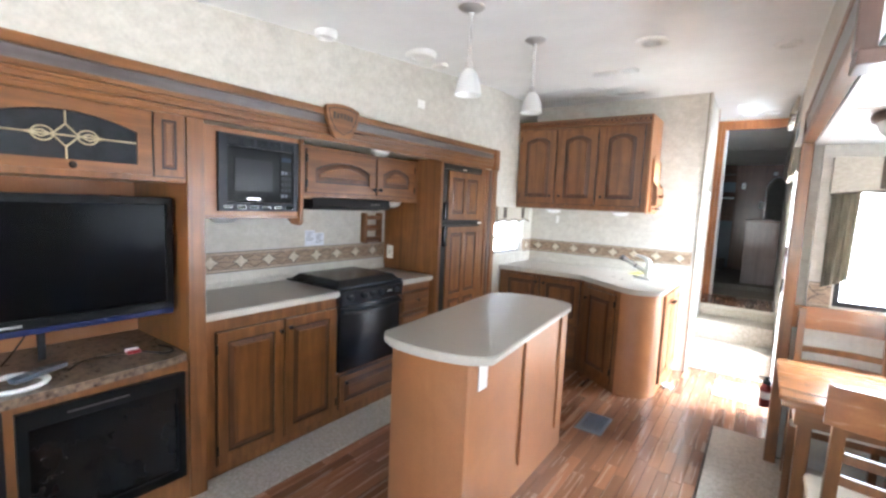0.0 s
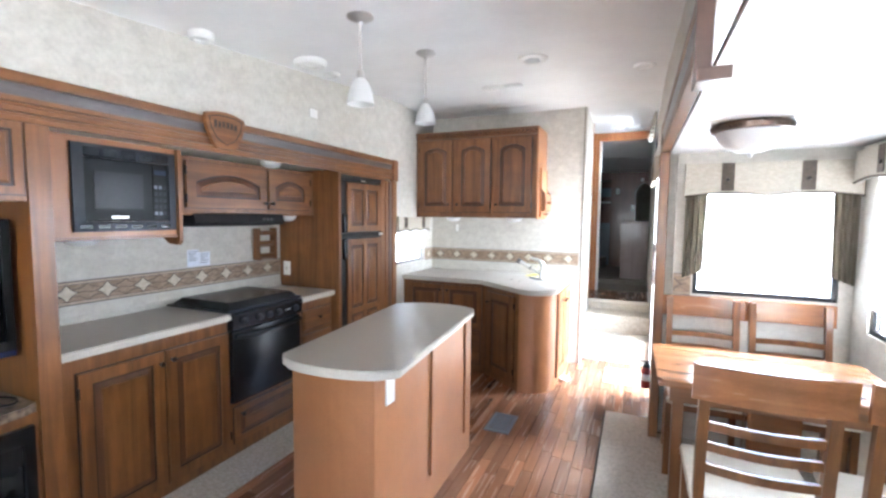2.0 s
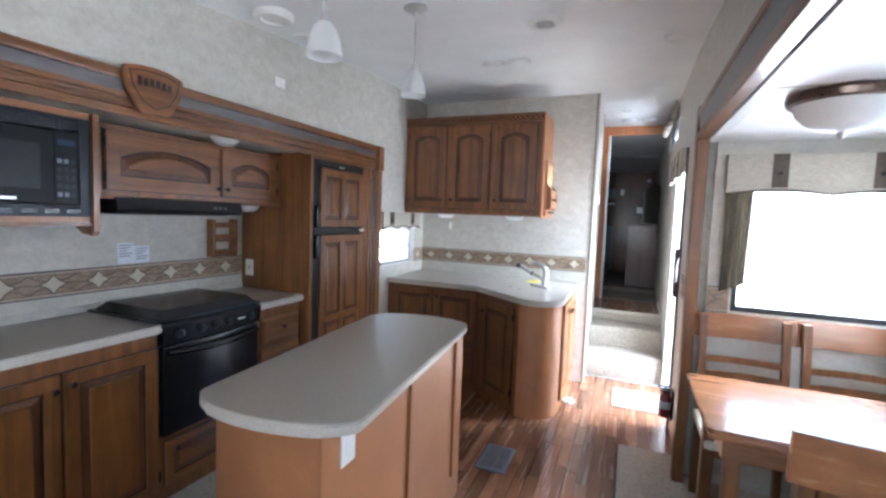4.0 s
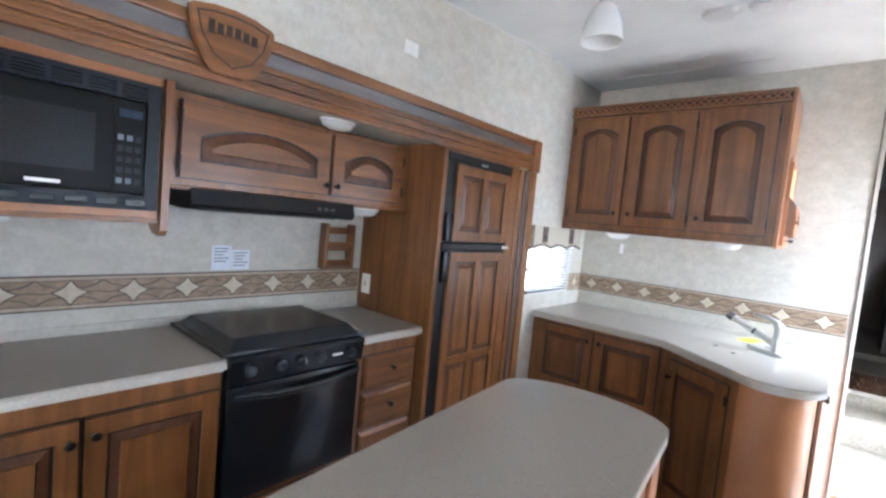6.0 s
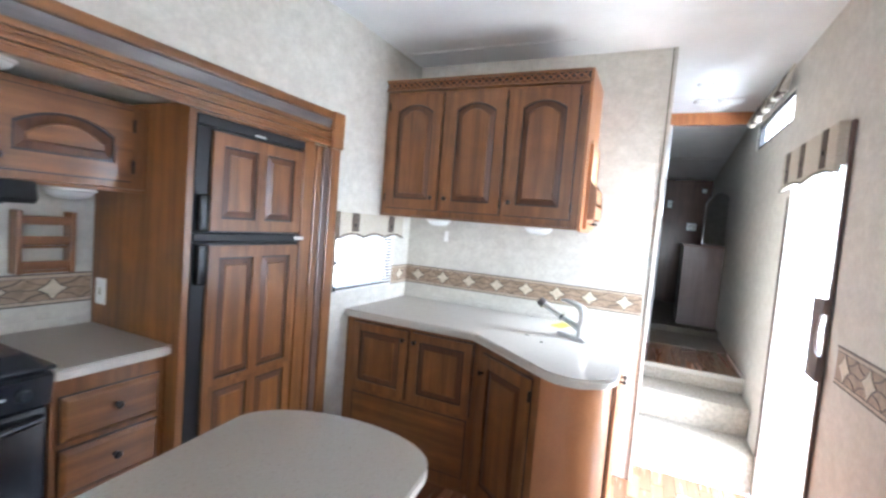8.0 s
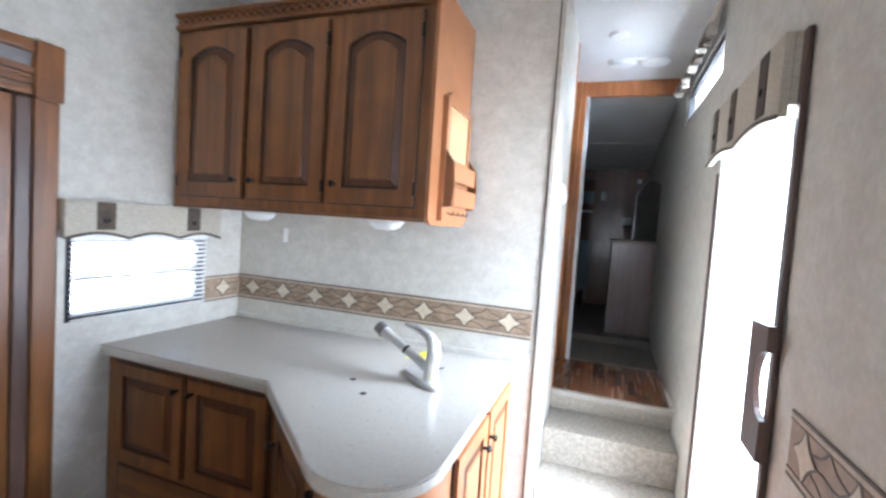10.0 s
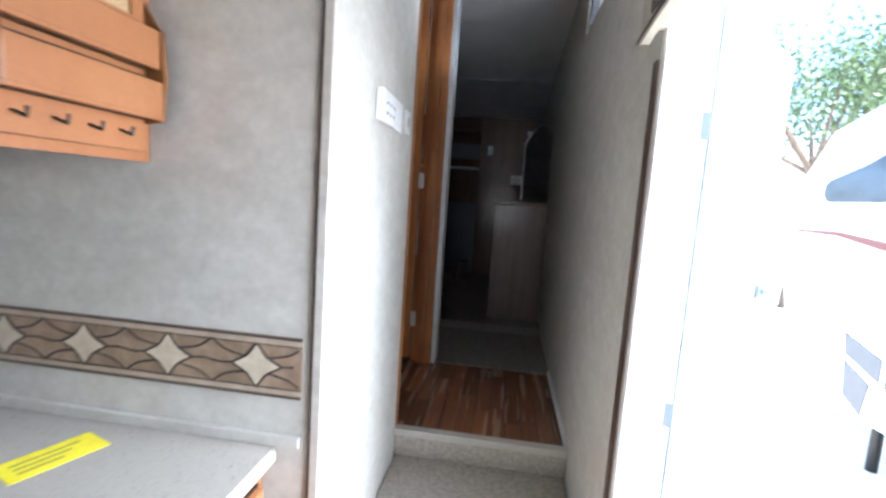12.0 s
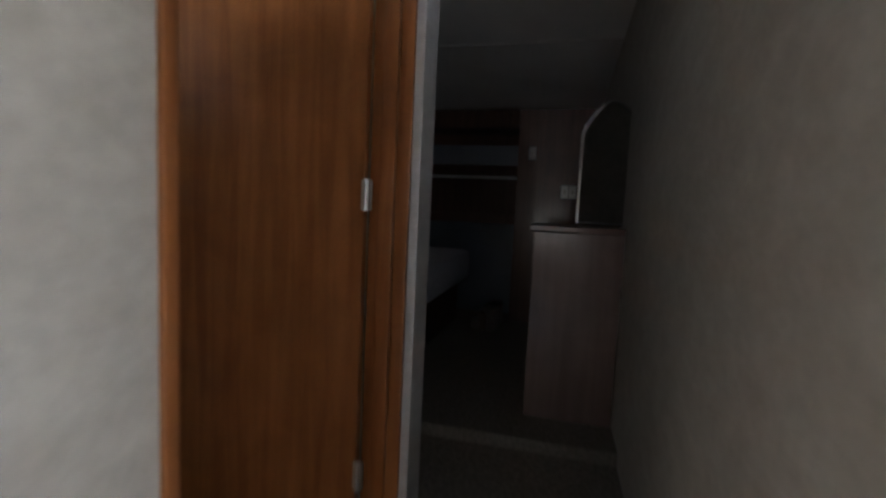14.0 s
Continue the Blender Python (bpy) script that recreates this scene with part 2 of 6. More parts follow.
M_OLIVE = surface("olive_print", (0.40, 0.36, 0.05), (0.34, 0.30, 0.04), (40, 40, 40), 0.6, bump=0.0)
M_RED = surface("red_enamel", (0.20, 0.012, 0.012), None, (10, 10, 10), 0.3, bump=0.0)
M_MATTRESS = surface("pale_blue_mattress_ticking", (0.55, 0.58, 0.64), (0.45, 0.48, 0.55), (30, 30, 30), 0.8, bump=0.15)
M_ALU = surface("dull_aluminium", (0.62, 0.62, 0.62), (0.54, 0.54, 0.54), (4, 4, 30), 0.4, metal=0.3, bump=0.0)
M_SUBFLOOR = surface("brown_subfloor", (0.035, 0.017, 0.009), (0.025, 0.012, 0.007), (10, 10, 10), 0.8, bump=0.0)
# Near-black colour that stands for shade in gaps and holes.
M_HOLE = surface("painted_recess_shade", (0.01, 0.01, 0.01), None, (5, 5, 5), 0.8, bump=0.0)
M_BEIGEPL = surface("cream_corner_moulding", (0.50, 0.465, 0.40), (0.43, 0.395, 0.335), (8, 8, 30), 0.5, bump=0.02)
M_CORK = surface("cork_board", (0.52, 0.37, 0.20), (0.42, 0.28, 0.14), (120, 120, 120), 0.9, bump=0.3, fine=300, spread=0.2)


def make_glass(name, tint):
    m, t, p = nodes_of(name)
    p.inputs["Base Color"].default_value = (*tint, 1)
    p.inputs["Transmission Weight"].default_value = 1
    p.inputs["Roughness"].default_value = 0.0
    p.inputs["IOR"].default_value = 1.45
    return m


def frosted(name, colour, rough):
    m, t, p = nodes_of(name)
    p.inputs["Base Color"].default_value = (*colour, 1)
    p.inputs["Transmission Weight"].default_value = 0.45
    p.inputs["Roughness"].default_value = rough
    return m


M_GLASS = make_glass("clear_glass", (1, 1, 1))
M_FROST = frosted("frosted_white_glass", (0.92, 0.92, 0.9), 0.5)
M_LENS = frosted("ribbed_light_lens", (0.88, 0.88, 0.86), 0.35)
m_, t_, p_ = nodes_of("mirror_silver")
p_.inputs["Metallic"].default_value, p_.inputs["Roughness"].default_value, p_.inputs["Base Color"].default_value = 1, 0.03, (0.85, 0.86, 0.87, 1)
M_MIRROR = m_
M_CHROME = surface("polished_chrome", (0.75, 0.76, 0.78), None, (5, 5, 5), 0.1, metal=1.0, bump=0.0)


def plank_material():
    m = surface("walnut_laminate_strip", (0.27, 0.128, 0.068), (0.17, 0.074, 0.037), (40, 1.8, 40), 0.26, bump=0.02, fine=140, spread=0.1, contrast=(0.18, 0.82), coat=0.4, detail=8, bump_dist=0.002)
    t = m.node_tree
    p = t.nodes["Principled BSDF"]
    link = p.inputs["Base Color"].links[0]
    src = link.from_socket
    info = t.nodes.new("ShaderNodeObjectInfo")
    geo = t.nodes.new("ShaderNodeNewGeometry")
    add = t.nodes.new("ShaderNodeMath")
    add.operation = "ADD"
    fr = t.nodes.new("ShaderNodeMath")
    fr.operation = "FRACT"
    t.links.new(info.outputs["Random"], add.inputs[0])
    t.links.new(geo.outputs["Random Per Island"], add.inputs[1])
    t.links.new(add.outputs[0], fr.inputs[0])
    r = t.nodes.new("ShaderNodeMapRange")
    r.inputs["To Min"].default_value, r.inputs["To Max"].default_value = 0.64, 1.38
    t.links.new(fr.outputs[0], r.inputs["Value"])
    h = t.nodes.new("ShaderNodeHueSaturation")
    t.links.new(r.outputs[0], h.inputs["Value"])
    t.links.new(src, h.inputs["Color"])
    t.links.new(h.outputs[0], p.inputs["Base Color"])
    return m


M_PLANK = plank_material()


# ---- shaping helpers ----
I4 = Matrix.Identity(4)


def face_to(axis, x=0.0, y=0.0, z=0.0):
    """A frame whose u runs along a front, v upwards and w out of it, for fronts that face +x, -x, -y or +y."""
    u, w = {"+x": ((0, 1, 0), (1, 0, 0)), "-x": ((0, -1, 0), (-1, 0, 0)), "-y": ((1, 0, 0), (0, -1, 0)), "+y": ((-1, 0, 0), (0, 1, 0))}[axis]
    m = Matrix.Identity(4)
    m.col[0], m.col[1], m.col[2], m.col[3] = (*u, 0), (0, 0, 1, 0), (*w, 0), (x, y, z, 1)
    return m


def box(bm, a, b, bevel=0.0, m=I4):
    lo, hi = [min(p, q) for p, q in zip(a, b)], [max(p, q) for p, q in zip(a, b)]
    c = [(p + q) / 2 for p, q in zip(lo, hi)]
    s = [q - p for p, q in zip(lo, hi)]
    got = bmesh.ops.create_cube(bm, size=1.0, matrix=m @ Matrix.Translation(c) @ Matrix.Diagonal((*s, 1)))
    if bevel:
        edges = list({e for v in got["verts"] for e in v.link_edges})
        bmesh.ops.bevel(bm, geom=edges, offset=min(bevel, 0.45 * min(s)), segments=2, affect="EDGES", profile=0.6)
    return bm


def rod(bm, a, b, r, r2=None, n=12, m=I4):
    a, b = m @ Vector(a), m @ Vector(b)
    d = b - a
    q = d.to_track_quat("Z", "Y").to_matrix().to_4x4()
    bmesh.ops.create_cone(bm, cap_ends=True, segments=n, radius1=r, radius2=r if r2 is None else r2, depth=d.length, matrix=Matrix.Translation((a + b) / 2) @ q)
    return bm


def tube(bm, pts, radii, n=12, m=I4):
    """One bent, closed tube through the points, with a radius at each."""
    pts = [Vector(p) for p in pts]
    rings, up = [], Vector((0.31, 0.17, 0.93))
    for k, p in enumerate(pts):
        d = (pts[min(k + 1, len(pts) - 1)] - pts[max(k - 1, 0)]).normalized()
        e1 = d.cross(up).normalized()
        e2 = d.cross(e1)
        rings.append([bm.verts.new(m @ (p + radii[k] * (e1 * math.cos(math.tau * i / n) + e2 * math.sin(math.tau * i / n)))) for i in range(n)])
    for a, b in zip(rings, rings[1:]):
        for i in range(n):
            bm.faces.new((a[i], a[(i + 1) % n], b[(i + 1) % n], b[i]))
    bm.faces.new(rings[0][::-1])
    bm.faces.new(rings[-1])
    return bm


def lathe(bm, profile, m=I4, n=24):
    """Turns a profile of (radius, height) pairs round z."""
    rings = []
    for r, h in profile:
        if r < 1e-5:
            rings.append([bm.verts.new(m @ Vector((0, 0, h)))])
        else:
            rings.append([bm.verts.new(m @ Vector((r * math.cos(k * math.tau / n), r * math.sin(k * math.tau / n), h))) for k in range(n)])
    for p, q in zip(rings, rings[1:]):
        for k in range(n):
            vs = [p[k % len(p)], p[(k + 1) % len(p)], q[(k + 1) % len(q)], q[k % len(q)]]
            vs = [v for i, v in enumerate(vs) if v not in vs[:i]]
            if len(vs) > 2:
                bm.faces.new(vs)
    return bm


def prism(bm, loop, lo, hi, m=I4):
    """A plate with the outline loop (u, v), from w = lo to w = hi."""
    a = [bm.verts.new(m @ Vector((u, v, lo))) for u, v in loop]
    b = [bm.verts.new(m @ Vector((u, v, hi))) for u, v in loop]
    bm.faces.new(a[::-1])
    bm.faces.new(b)
    for i in range(len(a)):
        j = (i + 1) % len(a)
        bm.faces.new((a[i], a[j], b[j], b[i]))
    return bm


def ring(bm, outer, inner, lo, hi, m=I4):
    """A plate with a hole: outer and inner loops with equally many points."""
    n = len(outer)
    vs = [[bm.verts.new(m @ Vector((u, v, w))) for u, v in loop] for loop in (outer, inner) for w in (lo, hi)]
    ol, oh, il, ih = vs
    for i in range(n):
        j = (i + 1) % n
        bm.faces.new((oh[i], oh[j], ih[j], ih[i]))
        bm.faces.new((ol[j], ol[i], il[i], il[j]))
        bm.faces.new((ol[i], ol[j], oh[j], oh[i]))
        bm.faces.new((il[j], il[i], ih[i], ih[j]))
    return bm


def arch_loop(u0, v0, u1, v1, rise, n=10):
    """Bottom corners, then an arched top from right to left; rise is the arch's height above its springing."""
    pts = [(u0, v0), (u1, v0)]
    for k in range(n + 1):
        f = k / n
        pts.append((u1 + (u0 - u1) * f, v1 - rise + rise * (1 - (2 * f - 1) ** 2)))
    return pts


def flat_loop(u0, v0, u1, v1, n=10):
    return [(u0, v0), (u1, v0)] + [(u1 + (u0 - u1) * k / n, v1) for k in range(n + 1)]


def frustum(bm, low, high, w0, w1, m=I4):
    """A raised field: sloping sides from the loop low at w0 to the loop high at w1, closed on top."""
    a = [bm.verts.new(m @ Vector((u, v, w0))) for u, v in low]
    b = [bm.verts.new(m @ Vector((u, v, w1))) for u, v in high]
    for i in range(len(a)):
        j = (i + 1) % len(a)
        bm.faces.new((a[i], a[j], b[j], b[i]))
    bm.faces.new(b)
    return bm


def bevel_ring(bm, outer, inner, w0, w1, m=I4):
    """A sloping band from the outer loop at w0 up to the inner loop at w1."""
    a = [bm.verts.new(m @ Vector((u, v, w0))) for u, v in outer]
    b = [bm.verts.new(m @ Vector((u, v, w1))) for u, v in inner]
    for i in range(len(a)):
        j = (i + 1) % len(a)
        bm.faces.new((a[i], a[j], b[j], b[i]))
    return bm


def mesh_from(bm, name, mat, shift=None, smooth=False):
    if shift is not None:
        bmesh.ops.translate(bm, verts=bm.verts, vec=-shift)
    bmesh.ops.recalc_face_normals(bm, faces=bm.faces)
    if smooth:
        for f in bm.faces:
            f.smooth = True
        for e in bm.edges:
            if len(e.link_faces) == 2 and e.calc_face_angle(0) > 0.7:
                e.smooth = False
    me = bpy.data.meshes.new(name)
    bm.to_mesh(me)
    bm.free()
    me.materials.append(mat)
    return me


def thing(name, at, label, category, group="", kind=""):
    ob = new(name)
    ob.empty_display_size = 0.1
    ob.location = at
    return tagged(ob, label, category, group, kind)


def origin(ob):
    v = Vector((0, 0, 0))
    while ob:
        v = v + ob.location
        ob = ob.parent
    return v


def part(name, bm, mat, parent, label="", smooth=False):
    ob = new(name, mesh_from(bm, name, mat, origin(parent), smooth))
    ob.parent = parent
    return tagged(ob, label)


def solid(name, bm, mat, label, category, group="", kind="", smooth=False):
    """A thing of one mesh; its origin lies at the middle of its base."""
    co = [v.co for v in bm.verts]
    at = Vector(((min(c.x for c in co) + max(c.x for c in co)) / 2, (min(c.y for c in co) + max(c.y for c in co)) / 2, min(c.z for c in co)))
    ob = new(name, mesh_from(bm, name, mat, at, smooth))
    ob.location = at
    return tagged(ob, label, category, group, kind)


def B():
    return bmesh.new()


def setting(name, boxes, mat, label, category):
    bm = B()
    for a, b in boxes:
        box(bm, a, b)
    return solid(name, bm, mat, label, category, kind="structure")


# ---- the shell ----
XL, XR, YS, CEIL, UP = -1.5, 0.84, 4.955, 2.605, 0.555
wall_kitchen = setting("wall_kitchen", [((XL - 0.05, -2.3, 1.87), (XL, 4.06, CEIL)), ((XL - 0.05, 4.06, 0), (XL, 4.09, CEIL)), ((XL - 0.05, 4.09, 1.36), (XL, 4.72, CEIL)),
    ((XL - 0.05, 4.09, 0), (XL, 4.72, 1.02)), ((XL - 0.05, 4.72, 0), (XL, YS, CEIL))], M_WALL, "beige mottled wallboard over the kitchen slide-out", "wall")
wall_sink = setting("wall_sink", [((XL - 0.05, YS, 0), (0.165, YS + 0.03, CEIL))], M_WALL, "beige mottled wallboard behind the sink counter", "wall")
wall_stair = setting("wall_stair", [((0.13, YS + 0.03, 0), (0.178, 5.735, CEIL))], M_WALL, "pale wallboard beside the carpeted steps", "wall")
wall_entry = setting("wall_entry", [((XR, 3.66, 0), (XR + 0.07, 4.285, CEIL)), ((XR, 4.285, 1.99), (XR + 0.07, 5.16, CEIL)), ((XR, 5.16, 0), (XR + 0.07, 5.31, CEIL)),
    ((XR, 5.31, 0), (XR + 0.07, 6.35, 2.25)), ((XR, 5.31, 2.46), (XR + 0.07, 6.35, CEIL)), ((XR, 6.35, 0), (XR + 0.07, 9.45, CEIL)),
    ((XR, -2.3, 1.97), (XR + 0.07, 3.66, CEIL))], M_WALL, "beige mottled wallboard with the entry door opening", "wall")
wall_slide_end = setting("wall_slide_end", [((XR + 0.07, 3.6, 0), (1.03, 3.66, 1.97)), ((1.80, 3.6, 0), (1.93, 3.66, 1.97)), ((1.03, 3.6, 0), (1.80, 3.66, 1.01)), ((1.03, 3.6, 1.70), (1.80, 3.66, 1.97))],
    M_WALL, "pale end wall of the dining slide-out with a window", "wall")
wall_slide_side = setting("wall_slide_side", [((1.87, 3.4, 0), (1.93, 3.6, 1.97)), ((1.87, 1.85, 0), (1.93, 3.4, 0.88)), ((1.87, 1.85, 1.79), (1.93, 3.4, 1.97)), ((1.87, -2.3, 0), (1.93, -1.1, 1.97)), ((1.87, -1.1, 0), (1.93, 0.5, 0.88)), ((1.87, -1.1, 1.79), (1.93, 0.5, 1.97)), ((1.87, 0.5, 0), (1.93, 1.85, 1.97))], M_WALL, "outer wall of the dining slide-out with wide windows", "wall")
# The opening in this unseen wall is added to let the rear fill in.
wall_rear = setting("wall_rear", [((-2.2, -2.36, 0), (1.93, -2.3, 0.85)), ((-2.2, -2.36, 1.76), (1.93, -2.3, CEIL)), ((-2.2, -2.36, 0.85), (-0.76, -2.3, 1.76)), ((1.16, -2.36, 0.85), (1.93, -2.3, 1.76))], M_WALL, "plain beige rear wall with an added unseen opening for light", "wall")
wall_slide_back = setting("wall_slide_back", [((-2.15, -2.3, 0), (-2.1, 4.06, 1.9)), ((-2.1, 4.02, 0), (XL - 0.05, 4.06, 1.9))], M_WALL, "beige wallboard behind the kitchen counter", "wall")


def ceil_z(x, y):
    """The crowned ceiling sinks gently towards the rear and the side walls."""
    side = ((x + 0.33) / 1.17) ** 2
    sag = min(0.07, 0.05 * (max(0.0, 2.95 - y) / 0.82) ** 1.5) * max(0.0, 1 - side)
    return CEIL - max(0.0, (4.0 - y) * 0.085) * (0.45 + 0.55 * side) - sag


bm = B()
rows = []
for k in range(31):
    y = -2.36 + (6.46 + 2.36) * k / 30
    rows.append([[bm.verts.new((x, y, ceil_z(x, y) + up)) for x in [XL - 0.04 + (XR + 0.06 - XL + 0.04) * i / 16 for i in range(17)]] for up in (0.0, 0.06)])
for p, q in zip(rows, rows[1:]):
    for i in range(16):
        bm.faces.new((p[0][i], p[0][i + 1], q[0][i + 1], q[0][i]))
        bm.faces.new((q[1][i], q[1][i + 1], p[1][i + 1], p[1][i]))
ceiling = solid("ceiling", bm, M_CEIL, "white vinyl ceiling with faint seams", "ceiling", kind="structure", smooth=True)
roof = setting("roof", [((-2.2, -2.4, 2.70), (1.95, 9.5, 2.76))], M_GEL, "flat white roof over the whole place", "roof")
ceiling_seam = setting("ceiling_seam", [((XL, 4.70, CEIL - 0.004), (-0.35, 4.712, CEIL - 0.0002))], M_WHITEVINYL, "thin white joint strip on the ceiling", "trim")
ceiling_slide = setting("ceiling_slide", [((-2.15, -2.3, 1.87), (XL - 0.05, 4.06, 1.92))], M_WALL, "beige soffit of the kitchen slide-out", "ceiling")
ceiling_dining = setting("ceiling_dining", [((XR + 0.07, -2.3, 1.94), (1.93, 3.6, 1.97))], M_CEIL, "low white ceiling of the dining slide-out", "ceiling")
floor_base = setting("floor", [((-2.15, -2.36, -0.06), (1.93, 5.18, -0.008))], M_SUBFLOOR, "subfloor under the wood strips", "floor")
carpet_kitchen = setting("carpet_kitchen", [((-2.1, -2.3, -0.008), (-1.285, 4.02, 0.012))], M_CARPET, "beige cut pile carpet in front of the kitchen cabinets", "carpet")
carpet_dining = setting("carpet_dining", [((0.51, -2.3, -0.008), (1.87, 3.6, 0.014)), ((0.51, 3.6, -0.008), (XR, 3.84, 0.014))], M_CARPET, "beige carpet under the dining table", "carpet")

# carpeted steps up to the hall
stair = thing("stair", (0.5, 5.5, 0), "three carpeted steps up to the hall", "stairs", kind="structure")
for y0, z0, z1 in ((5.18, 0, 0.25), (5.43, 0.2505, 0.445), (5.72, 0.4455, 0.535)):
    part("step", box(B(), (0.178, y0, z0), (XR, 5.76, z1), 0.022), M_CARPET, stair, "", True)
nosing = setting("stair_nosing", [((0.178, 5.715, 0.533), (XR, 5.752, UP + 0.004))], M_BEIGEPL, "beige metal edge strip on the top step", "trim")
floor_hall = setting("floor_hall", [((-0.72, 5.752, 0.40), (XR, 6.47, UP - 0.008))], M_SUBFLOOR, "raised hall floor", "floor")
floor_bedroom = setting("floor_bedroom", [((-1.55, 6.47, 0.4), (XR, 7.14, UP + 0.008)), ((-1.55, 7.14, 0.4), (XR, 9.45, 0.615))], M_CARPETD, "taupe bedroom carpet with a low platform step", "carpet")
wall_bedroom = setting("wall_bedroom", [((-1.6, 6.5, 0.4), (-1.55, 9.45, CEIL)), ((-1.6, 9.4, 0.4), (XR + 0.07, 9.45, CEIL)), ((-1.55, 6.5, 0.4), (0.05, 6.55, CEIL))], M_WALL, "beige bedroom walls in shade", "wall")
bm = B()
prism(bm, [(6.46, 2.60), (9.45, 2.33), (9.45, 2.38), (6.46, 2.655)], -1.6, XR + 0.07, Matrix(((0, 0, 1, 0), (1, 0, 0, 0), (0, 1, 0, 0), (0, 0, 0, 1))))
ceiling_bedroom = solid("ceiling_bedroom", bm, M_CEIL, "sloping white bedroom ceiling", "ceiling", kind="structure")
setting("ceiling_dining_seam", [((XR + 0.07, 2.525, 1.9365), (1.868, 2.537, 1.9395))], M_BEIGEPL, "thin joint strip on the dining ceiling", "trim")
setting("ceiling_bedroom_seam", [((-1.5, 7.98, 2.456), (XR, 7.995, 2.470))], M_WHITEVINYL, "thin joint strip on the bedroom ceiling", "trim")
setting("baseboard_hall", [((XR - 0.012, 5.752, UP), (XR, 6.47, UP + 0.022))], M_WHITEVINYL, "thin white strip along the hall floor", "baseboard")
setting("trim_sink_corner", [((0.1685, YS - 0.008, 0), (0.186, YS, CEIL)), ((0.172, YS, 0), (0.186, YS + 0.03, CEIL))], M_BEIGEPL, "beige corner moulding at the end of the sink wall", "trim")
setting("trim_sink_line", [((0.161, YS - 0.006, 0), (0.168, YS - 0.0005, CEIL))], M_BANDLINE, "dark shadow bead beside the corner moulding", "trim")


# ---- cabinet fronts ----
def knob(parent, m, u, v, mat=M_BRONZE):
    bm = lathe(B(), [(0.0, 0), (0.007, 0), (0.006, 0.012), (0.012, 0.017), (0.014, 0.024), (0.009, 0.030), (0, 0.031)], m @ Matrix.Translation((u, v, 0)), 14)
    return part("knob", bm, mat, parent, "dark bronze knob", True)


def panel_door(parent, m, u0, v0, u1, v1, rise=0.0, mat=None, thick=0.02, stile=0.055, knob_at=None, hinges=(), name="door", fields=((0, 0, 1, 1),), label=""):
    """A framed door with raised fields and dark glaze in the grooves. fields: shares of the width and height that each field takes."""
    mat = mat or M_OAK
    bm = B()
    box(bm, (u0, v0, 0.0), (u1, v1, thick * 0.55), 0.002, m)
    door = part(name, bm, mat, parent, label)
    for a, b, c, d in fields:
        g, f, p, k = B(), B(), B(), B()
        U0, U1, V0, V1 = u0 + (u1 - u0) * a, u0 + (u1 - u0) * c, v0 + (v1 - v0) * b, v0 + (v1 - v0) * d
        s0, s1 = stile * (1 if a == 0 else 0.5), stile * (1 if c == 1 else 0.5)
        t0, t1 = stile * (1 if b == 0 else 0.5), stile * (1 if d == 1 else 0.5)
        i0, i1, j0, j1 = U0 + s0, U1 - s1, V0 + t0, V1 - t1
        ring(f, flat_loop(U0, V0, U1, V1), arch_loop(i0, j0, i1, j1, rise), thick * 0.55, thick, m)
        e = 0.009
        ring(g, arch_loop(i0, j0, i1, j1, rise), arch_loop(i0 + e, j0 + e, i1 - e, j1 - e, rise), thick * 0.5, thick * 0.58, m)
        e2 = e + min(0.026, (i1 - i0) * 0.13)
        bevel_ring(k, arch_loop(i0 + e, j0 + e, i1 - e, j1 - e, rise), arch_loop(i0 + e2, j0 + e2, i1 - e2, j1 - e2, rise), thick * 0.56, thick * 0.86, m)
        frustum(p, arch_loop(i0 + e2, j0 + e2, i1 - e2, j1 - e2, rise), arch_loop(i0 + e2 + 0.004, j0 + e2 + 0.004, i1 - e2 - 0.004, j1 - e2 - 0.004, rise), thick * 0.6, thick * 1.0, m)
        part("frame", f, mat, door)
        part("glaze_groove", g, M_GLAZE, door, "dark glazed groove")
        part("raised_panel", p, mat, door)
        part("glazed_bevel", k, M_GLAZE2, door)
    part("edge_line", ring(B(), flat_loop(u0 - 0.005, v0 - 0.005, u1 + 0.005, v1 + 0.005), flat_loop(u0 + 0.0005, v0 + 0.0005, u1 - 0.0005, v1 - 0.0005), 0.0005, thick * 0.3, m), M_GLAZE, door, "dark glazed edge")
    if knob_at:
        knob(door, m @ Matrix.Translation((0, 0, thick)), *knob_at)
    for u, v in hinges:
        bm = B()
        box(bm, (u - 0.005, v - 0.025, thick * 0.4), (u + 0.005, v + 0.025, thick * 1.25), 0.002, m)
        part("hinge", bm, M_BRONZE, door, "dark bronze hinge")
    return door


def cabinet(name, lo, hi, label, category="cabinet", mat=None, group=""):
    ob = thing(name, ((lo[0] + hi[0]) / 2, (lo[1] + hi[1]) / 2, min(lo[2], hi[2])), label, category, group)
    bm = B()
    box(bm, lo, hi, 0.003)
    part("body", bm, mat or M_OAK, ob)
    return ob


# ---- kitchen slide-out: front moulding ----
fascia = thing("slide_fascia", (XL + 0.02, 1.0, 1.84), "oak slide-out moulding with a dark grey band", "moulding", kind="structure")
FX = face_to("+x", XL, 0, 0)
bm = B()
box(bm, (-2.2, 1.992, 0), (4.0, 2.034, 0.036), 0.008, FX)
part("top_rail", bm, M_OAKY, fascia)
bm = B()
